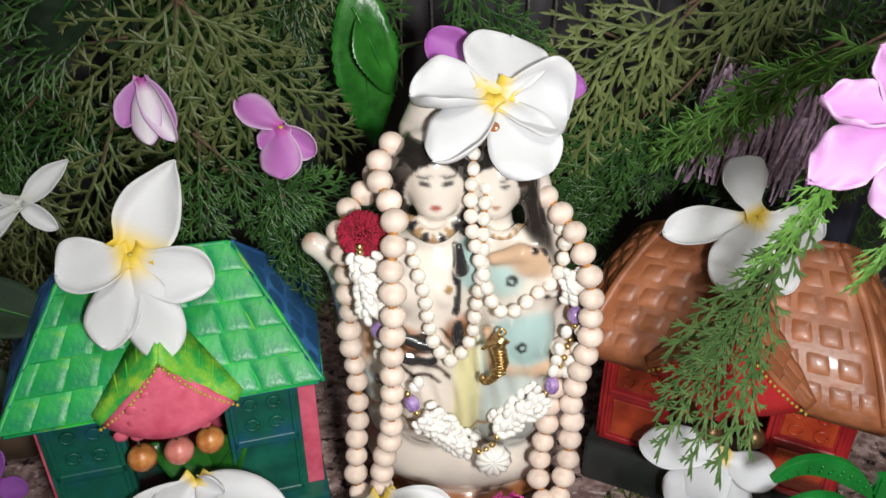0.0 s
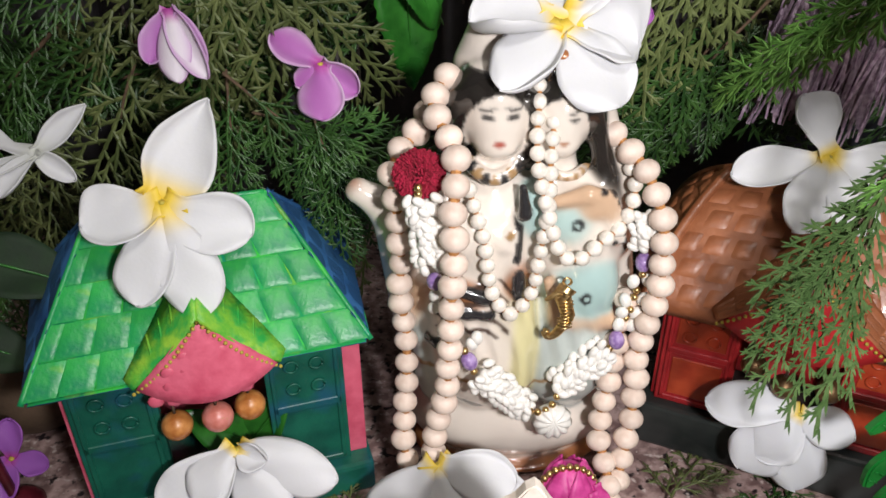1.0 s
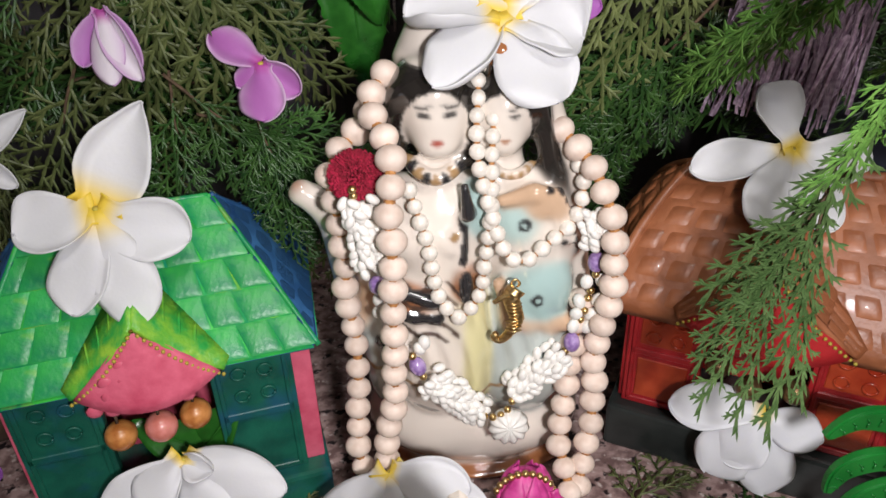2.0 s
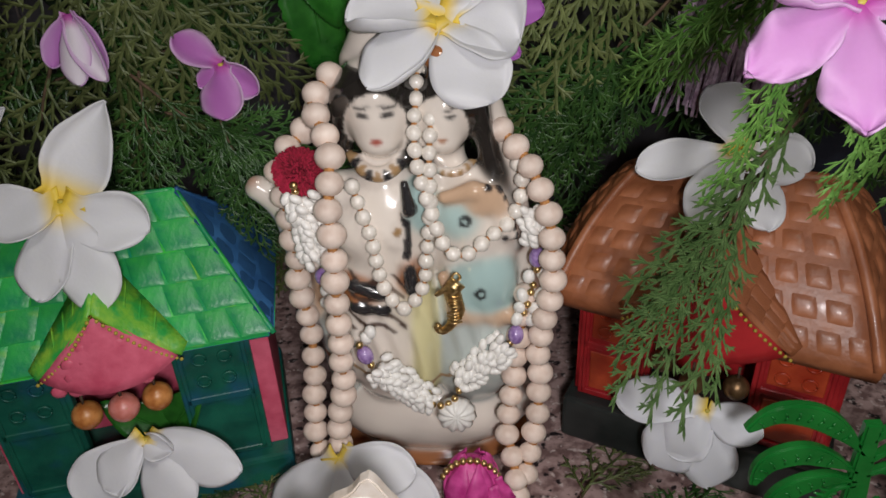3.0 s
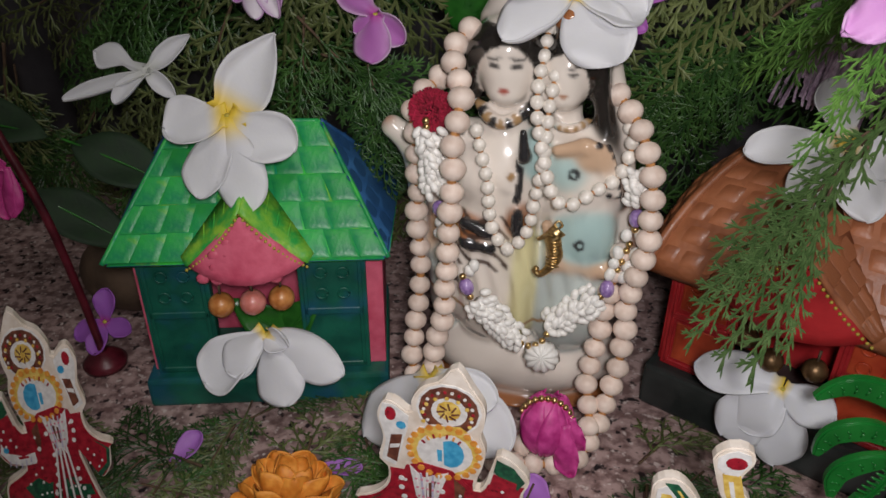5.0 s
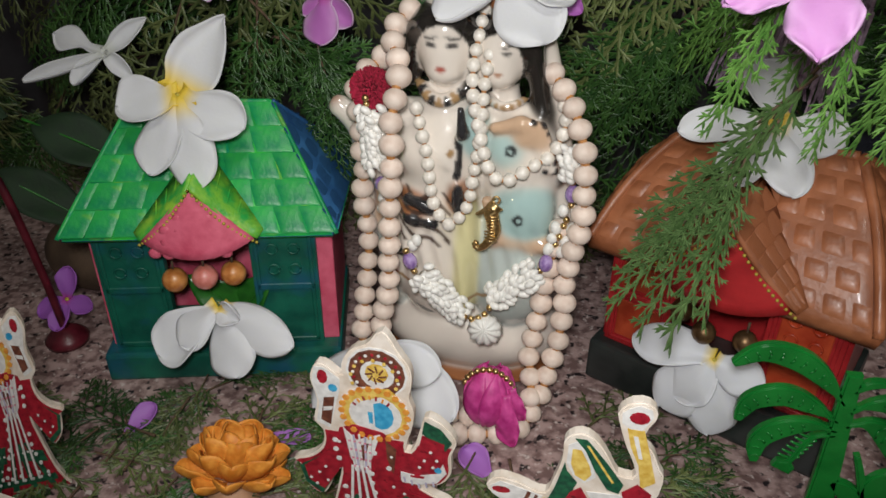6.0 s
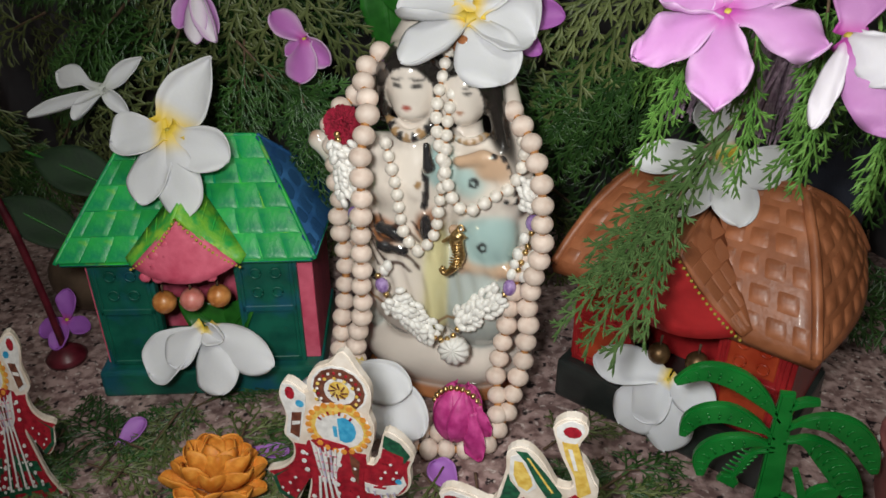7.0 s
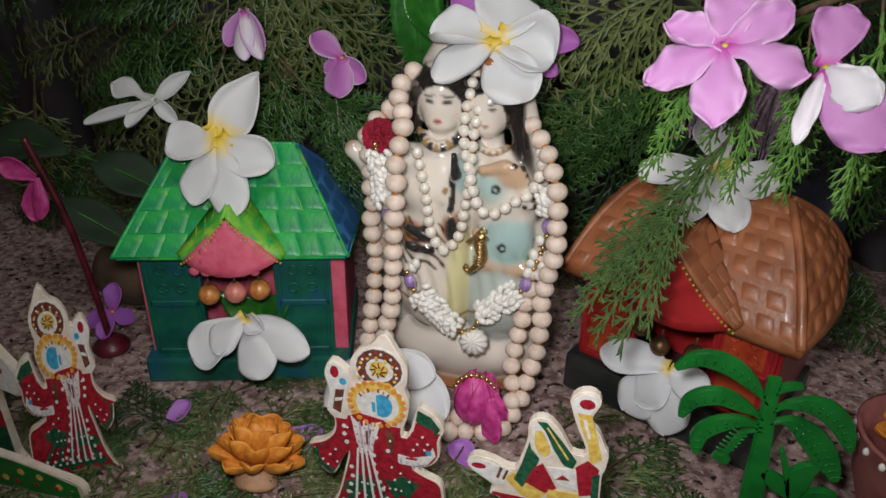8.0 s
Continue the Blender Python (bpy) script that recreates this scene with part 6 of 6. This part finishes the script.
o, p = robed()
board("cutout_board", 0.178, o, p, "cut-out board printed with a red robe and round yellow crest", "cutout", hem=0.067)
o, p = robed(-1)
second = board("cutout_board", 0.167, o, p, "cut-out board with a red robe, turned beside the green hut", "cutout", hem=0.067)
second.matrix_basis = pose(-0.177, 0.168, 0, 0, 3, 34) @ Matrix.Diagonal((0.64, 1, 1.02, 1))
board("cutout_board", 0.160, [(0.0920, 0.1205), (0.0965, 0.1190), (0.0980, 0.1145), (0.0955, 0.1080), (0.0955, 0.1030), (0.0990, 0.0990), (0.1020, 0.0920), (0.1040, 0.0880), (0.1035, 0.0800), (0.1025, 0.0740), (0.1040, 0.0500), (0.1080, 0.0200), (0.1080, 0.0020), (0.1040, 0.0000), (0.0600, 0.0000), (0.0560, 0.0020), (0.0600, 0.0300), (0.0600, 0.0500), (0.0540, 0.0540), (0.0570, 0.0580), (0.0540, 0.0605), (0.0455, 0.0665), (0.0435, 0.0710), (0.0475, 0.0755), (0.0550, 0.0745), (0.0645, 0.0715), (0.0675, 0.0800), (0.0695, 0.0900), (0.0695, 0.0985), (0.0730, 0.1025), (0.0775, 0.1025), (0.0825, 0.0975), (0.0865, 0.0905), (0.0890, 0.0865), (0.0945, 0.0865), (0.0935, 0.0920), (0.0895, 0.1010), (0.0865, 0.1100), (0.0855, 0.1145), (0.0880, 0.1185)], [
    (WHITEPRINT, [(0.0920, 0.1192), (0.0960, 0.1180), (0.0968, 0.1150), (0.0940, 0.1085), (0.0902, 0.1085), (0.0872, 0.1110), (0.0868, 0.1150), (0.0890, 0.1175)], False), (YELLOW, [(0.0892, 0.1088), (0.0948, 0.1088), (0.0978, 0.0990), (0.1015, 0.0860), (0.0970, 0.0820), (0.0948, 0.0930), (0.0912, 0.1010)], False), (WHITEPRINT, [(0.0915, 0.1060), (0.0930, 0.1060), (0.0958, 0.0960), (0.0945, 0.0960)], False), (RED, disc(0.0925, 0.1140, 0.0033, 10, 0.8), False),
    (WHITEPRINT, [(0.0450, 0.0710), (0.0485, 0.0742), (0.0640, 0.0702), (0.0610, 0.0635), (0.0598, 0.0605), (0.0530, 0.0625), (0.0460, 0.0672)], False), (RED, disc(0.0490, 0.0700, 0.0034, 10, 0.5), False), (YELLOW, [(0.0608, 0.0655), (0.0648, 0.0695), (0.0720, 0.0645), (0.0800, 0.0610), (0.0760, 0.0540), (0.0690, 0.0570)], False), (BROWNPRINT, [(0.0585, 0.0715), (0.0600, 0.0710), (0.0582, 0.0645), (0.0570, 0.0650)], False), (BROWNPRINT, [(0.0615, 0.0705), (0.0625, 0.0700), (0.0608, 0.0640), (0.0598, 0.0645)], False),
    (DARKGREEN, [(0.0705, 0.0890), (0.0715, 0.0850), (0.0755, 0.0800), (0.0720, 0.0680), (0.0690, 0.0620), (0.0650, 0.0660), (0.0680, 0.0760)], False), (WHITEPRINT, [(0.0710, 0.0975), (0.0750, 0.1005), (0.0800, 0.0900), (0.0815, 0.0840), (0.0780, 0.0805), (0.0740, 0.0830), (0.0710, 0.0890)], False), (YELLOW, [(0.0725, 0.0960), (0.0755, 0.0960), (0.0790, 0.0890), (0.0800, 0.0850), (0.0780, 0.0815), (0.0745, 0.0835), (0.0725, 0.0890)], False), (DARKGREEN, [(0.0730, 0.1008), (0.0770, 0.1010), (0.0842, 0.0922), (0.0912, 0.0825), (0.0900, 0.0780), (0.0860, 0.0790), (0.0810, 0.0870), (0.0770, 0.0958)], False), (YELLOW, [(0.0770, 0.0985), (0.0780, 0.0985), (0.0880, 0.0830), (0.0872, 0.0825)], False),
    (RED, [(0.0770, 0.0780), (0.0840, 0.0650), (0.0790, 0.0610), (0.0700, 0.0655), (0.0735, 0.0750)], False), (RED, [(0.0910, 0.0790), (0.0958, 0.0840), (0.1010, 0.0800), (0.1000, 0.0650), (0.0940, 0.0630)], False), (WHITEPRINT, [(0.0790, 0.0765), (0.0915, 0.0775), (0.0930, 0.0660), (0.0850, 0.0670)], False), (RED, [(0.0830, 0.0700), (0.0895, 0.0710), (0.0860, 0.0735)], False), (YELLOW, [(0.0805, 0.0635), (0.0940, 0.0640), (0.0950, 0.0540), (0.0800, 0.0540)], False), (DARKGREEN, [(0.0985, 0.0760), (0.1015, 0.0775), (0.1025, 0.0560), (0.0995, 0.0560)], False),
    (RED, [(0.0640, 0.0540), (0.1015, 0.0540), (0.1065, 0.0100), (0.0580, 0.0100)], False), (DARKGREEN, [(0.0620, 0.0320), (0.1035, 0.0320), (0.1045, 0.0240), (0.0610, 0.0240)], False), (DARKGREEN, [(0.0575, 0.0100), (0.1065, 0.0100), (0.1065, 0.0020), (0.0570, 0.0020)], False)], "cut-out board printed in red, white and green with raised sleeve", "cutout", hem=0.056)
board("cutout_board", 0.150, [(-0.236, 0.0), (-0.238, 0.020), (-0.222, 0.026), (-0.200, 0.024), (-0.178, 0.019), (-0.160, 0.014), (-0.158, 0.002), (-0.162, 0.0)], [(PLASTIC, [(-0.234, 0.002), (-0.236, 0.0185), (-0.222, 0.0245), (-0.200, 0.0225), (-0.178, 0.0175), (-0.162, 0.0125), (-0.161, 0.002)], False)] + [(YELLOW, disc(-0.228 + 0.011 * k, 0.013 + 0.004 * math.sin(2.3 * k), 0.0022, 8), False) for k in range(6)] + [(RED, disc(-0.223 + 0.012 * k, 0.008, 0.0015, 8), False) for k in range(5)], "low green cut-out board dotted with yellow and red", "cutout")
board("cutout_board", 0.168, [(-0.236, 0.086), (-0.214, 0.088), (-0.203, 0.076), (-0.192, 0.058), (-0.203, 0.050), (-0.214, 0.054), (-0.214, 0.010), (-0.212, 0.0), (-0.246, 0.0), (-0.246, 0.06)], [(WHITEPRINT, [(-0.235, 0.0845), (-0.214, 0.0865), (-0.204, 0.0755), (-0.1935, 0.0585), (-0.203, 0.0515), (-0.216, 0.0555), (-0.236, 0.045)], False), (RED, disc(-0.2085, 0.0665, 0.0024, 8), False), (BROWNPRINT, disc(-0.2085, 0.0665, 0.0013, 8), False), (RED, [(-0.244, 0.040), (-0.2155, 0.038), (-0.2155, 0.026), (-0.244, 0.026)], False), (DARKGREEN, [(-0.244, 0.026), (-0.2155, 0.026), (-0.2155, 0.002), (-0.244, 0.002)], False), (YELLOW, disc(-0.228, 0.016, 0.004, 9), False)], "white animal-shaped cut-out board with red and green trappings", "cutout")


def palm():
    top = thing("toy_palm", pose(0.184, 0.224, 0), "flat bright green moulded plastic toy palm by the brown hut", "toy tree")

    def piece(name, pts, grow, owner=None):
        """A flat frond of varying width along a line in x and z."""
        places, ways = glide([(x, 0, z) for x, z in pts], 0.002)
        left, right = [], []
        for i, (p, w) in enumerate(zip(places, ways)):
            h = grow(i / max(1, len(places) - 1)) / 2
            left.append((p[0] - w[2] * h, p[2] + w[0] * h))
            right.append((p[0] + w[2] * h, p[2] - w[0] * h))
        return part(name, slab_mesh(name, left + right[::-1], 0.0042, 0.0009), PLASTIC, owner or top)

    def frond(s):
        return 0.0028 + 0.0115 * math.sin(math.pi * max(0, s - 0.12) / 0.88) ** 0.8 if s > 0.12 else 0.0028

    piece("trunk", [(0.000, 0.0), (-0.0022, 0.020), (-0.0037, 0.0473), (-0.0056, 0.0761), (-0.0064, 0.0940)], lambda s: 0.0130 - 0.0070 * s)
    for k, (pts, scale) in enumerate((
        ([(-0.0060, 0.0777), (-0.0161, 0.0890), (-0.0278, 0.0970), (-0.0411, 0.0985), (-0.0520, 0.0905)], 0.66), ([(-0.0060, 0.0686), (-0.0185, 0.0751), (-0.0296, 0.0781), (-0.0407, 0.0729), (-0.0450, 0.0605)], 0.68), ([(-0.0050, 0.0640), (-0.0165, 0.0648), (-0.0276, 0.0598), (-0.0339, 0.0517), (-0.0335, 0.0400)], 0.62),
        ([(-0.0050, 0.0845), (0.0003, 0.0896), (0.0075, 0.0911)], 0.15), ([(-0.0040, 0.0740), (0.0037, 0.0797), (0.0163, 0.0808), (0.0277, 0.0728), (0.0365, 0.0565)], 0.76), ([(-0.0040, 0.0670), (0.0061, 0.0694), (0.0175, 0.0615), (0.0266, 0.0501), (0.0345, 0.0365)], 0.92), ([(0.0165, 0.0150), (0.0168, 0.0300), (0.0190, 0.0400), (0.0265, 0.0470)], 0.85), ([(0.0165, 0.0200), (0.0066, 0.0305), (-0.0020, 0.0360)], 0.55), ([(0.0165, 0.0140), (0.0265, 0.0255), (0.0380, 0.0277)], 0.50), ([(0.0165, 0.0140), (0.0114, 0.0357), (0.0050, 0.0531)], 0.08))):
        fr = piece("frond", pts, lambda s, q=scale: 0.0025 + (frond(s) - 0.0025) * q)
        if k < 6 and k != 3:
            places, ways = glide([(x, -0.0045, z) for x, z in pts], 0.0045)
            for p, w in list(zip(places, ways))[3:-1]:
                for h in (-1, 1):
                    e = Vector(p) + Vector((w[0] * 0.4 - h * w[2], 0, w[2] * 0.4 + h * w[0])) * 0.0042 * scale
                    part("vein", tube_mesh("vein", [p, (Vector(p) + e) / 2, e], 0.0004, 4, step=0.002), PLASTIC, fr)
    piece("shoot", [(0.0170, 0.0), (0.0165, 0.008), (0.0165, 0.016)], lambda s: 0.0045)
    sprig = piece("sprig", [(-0.005, 0.0620), (-0.0135, 0.0585), (-0.0180, 0.0470), (-0.0222, 0.0371)], lambda s: 0.0026 + 0.006 * (s > 0.86))
    for k in range(6):
        x, z = -0.0140 - 0.0011 * k, 0.0572 - 0.0026 * k
        for h in (-1, 1):
            part("leaflet", tube_mesh("leaflet", [(x, -0.002, z), (x + h * 0.003 - 0.0005, -0.003, z + 0.0018), (x + h * 0.0052 - 0.0006, -0.003, z + 0.003)], 0.0009, 5, 0.0005, 0.0015), PLASTIC, sprig)
    return top


palm()


def lathe(name, profile, n=28):
    verts, faces = [], []
    for i, (r, z) in enumerate(profile):
        for k in range(n):
            a = 2 * math.pi * k / n
            verts.append((r * math.cos(a), r * math.sin(a), z))
            if i:
                faces.append(((i - 1) * n + k, (i - 1) * n + (k + 1) % n, i * n + (k + 1) % n, i * n + k))
    return mesh_of(name, verts, faces)


def paper_flower(m, label):
    top = thing("shaving_flower", m, label, "flower", "orange shaving flowers")
    rings = ((9, 14, 0.0250, 0.0140, 0.0), (8, 34, 0.0250, 0.0155, 0.001), (7, 54, 0.0245, 0.0160, 0.002), (4, 72, 0.0225, 0.0150, 0.002))
    for ring, (count, tilt, long, wide, up) in enumerate(rings):
        for k in range(count):
            a = 360 * k / count + ring * 23 + random.uniform(-6, 6)
            me = petal_mesh("petal", long * random.uniform(0.93, 1.05), wide, 0.18, 0.7, (0.6, 0.2, 0.03), (0.75, 0.3, 0.05), **form(0.68, 0.66, 0.0, 0.55))
            ob = part("petal", me, ORANGE, top, m=pose(0, 0, 0.010 + up, 0, 0, a) @ pose(0, 0.002, 0, tilt + random.uniform(-5, 5)))
            mod = ob.modifiers.new("thick", "SOLIDIFY")
            mod.thickness = 0.0006
    part("peg", lathe("peg", [(0, 0), (0.0115, 0), (0.0122, 0.002), (0.0112, 0.007), (0.0095, 0.011), (0, 0.012)]), SHAVEBASE, top, "pale wooden peg")
    return top


paper_flower(pose(-0.0780, 0.1800, 0.001, -26) @ Matrix.Diagonal((1.0, 1.0, 1.08, 1)), "orange wood-shaving flower on a small round base")
paper_flower(pose(0.262, 0.238, 0.040), "orange wood-shaving flower standing in the terracotta pot")


pot = thing("clay_pot", pose(0.262, 0.238, 0), "small terracotta pot with a white dotted rim", "pot")
part("bowl", lathe("bowl", [(0.0, 0.0), (0.020, 0.0), (0.022, 0.004), (0.031, 0.030), (0.035, 0.058), (0.036, 0.060), (0.0335, 0.060), (0.030, 0.045), (0.026, 0.040), (0.0, 0.040)]), TERRACOTTA, pot)
for k in range(20):
    a = 2 * math.pi * k / 20
    part("rim_dot", bpy.data.meshes["white_bead"], None, pot, "white painted dot", Matrix.Translation((0.0345 * math.cos(a), 0.0345 * math.sin(a), 0.054)) @ Matrix.Diagonal((0.7, 0.7, 0.7, 1)))

stand = thing("toy_tree_stand", pose(-0.229, 0.272, 0), "dark maroon stick standing in a round maroon foot", "stand")
part("foot", lathe("foot", [(0, 0), (0.012, 0), (0.0125, 0.003), (0.010, 0.006), (0.005, 0.010), (0, 0.011)]), MAROON, stand)
part("stick", tube_mesh("stick", [(0, 0, 0.01), (-0.004, 0, 0.05), (-0.012, 0, 0.10), (-0.028, 0, 0.152)], 0.0024, 8), MAROON, stand)
flower("pink_bud", (-0.250, 0.266, 0.128), [((-0.256, 0.262, 0.100), 0.016, 0.1, 0.5), ((-0.249, 0.260, 0.103), 0.014, 0, -0.5), ((-0.272, 0.264, 0.136), 0.014, 0, 0.4)], (0, -0.9, 0.4), "hanging crimson-pink bud beside the maroon stick", "flower", "", ROSE, heart=False)
single("round_stone", ball_mesh("round_stone", 0.034, 0.026, 0.026, 24, 14), TAN, pose(-0.245, 0.335, 0.024), "rounded tan clay lump behind the maroon stick", "stone")


# ---- things at the back ----
def fringe():
    verts, faces = [], []
    for k in range(420):
        x, y = random.uniform(-0.026, 0.030), random.uniform(-0.012, 0.010)
        top, long = random.uniform(0.012, 0.032), random.uniform(0.015, 0.05)
        w, i = random.uniform(0.0004, 0.0009), len(verts)
        lean = random.gauss(0.08, 0.12)
        for s in (0, 0.5, 1):
            verts += [(x - w + lean * long * s, y, top - long * s), (x + w + lean * long * s, y + random.uniform(-0.001, 0.001), top - long * s)]
        faces += [(i, i + 1, i + 3, i + 2), (i + 2, i + 3, i + 5, i + 4)]
    return mesh_of("fringe", verts, faces, False)


single("foil_fringe", fringe(), LILAC, pose(0.150, 0.358, 0.187, 0, 12, 0), "shiny lilac foil fringe hanging behind the branch", "fringe", kind="stuff")
for k in range(26):
    x = -0.26 + 0.021 * k + random.uniform(-0.004, 0.004)
    single("tinsel_strand", tube_mesh("tinsel_strand", [(x, 0.508, 0.60), (x + random.uniform(-0.004, 0.004), 0.506, 0.35), (x + random.uniform(-0.006, 0.006), 0.507, 0.13 + random.uniform(-0.03, 0.05))], 0.0009, 5, step=0.02), TINSEL, pose(0, 0, 0), "thin pale tinsel thread hanging before the dark cloth", "tinsel", "tinsel threads")
bundle = box_bm(-0.045, 0.045, -0.02, 0.02, 0, 0.165, 0.012, 3)
single("dark_box", bundle, NAVY, pose(0.205, 0.425, 0, 0, 0, -12), "dark navy box standing behind the brown hut", "box")
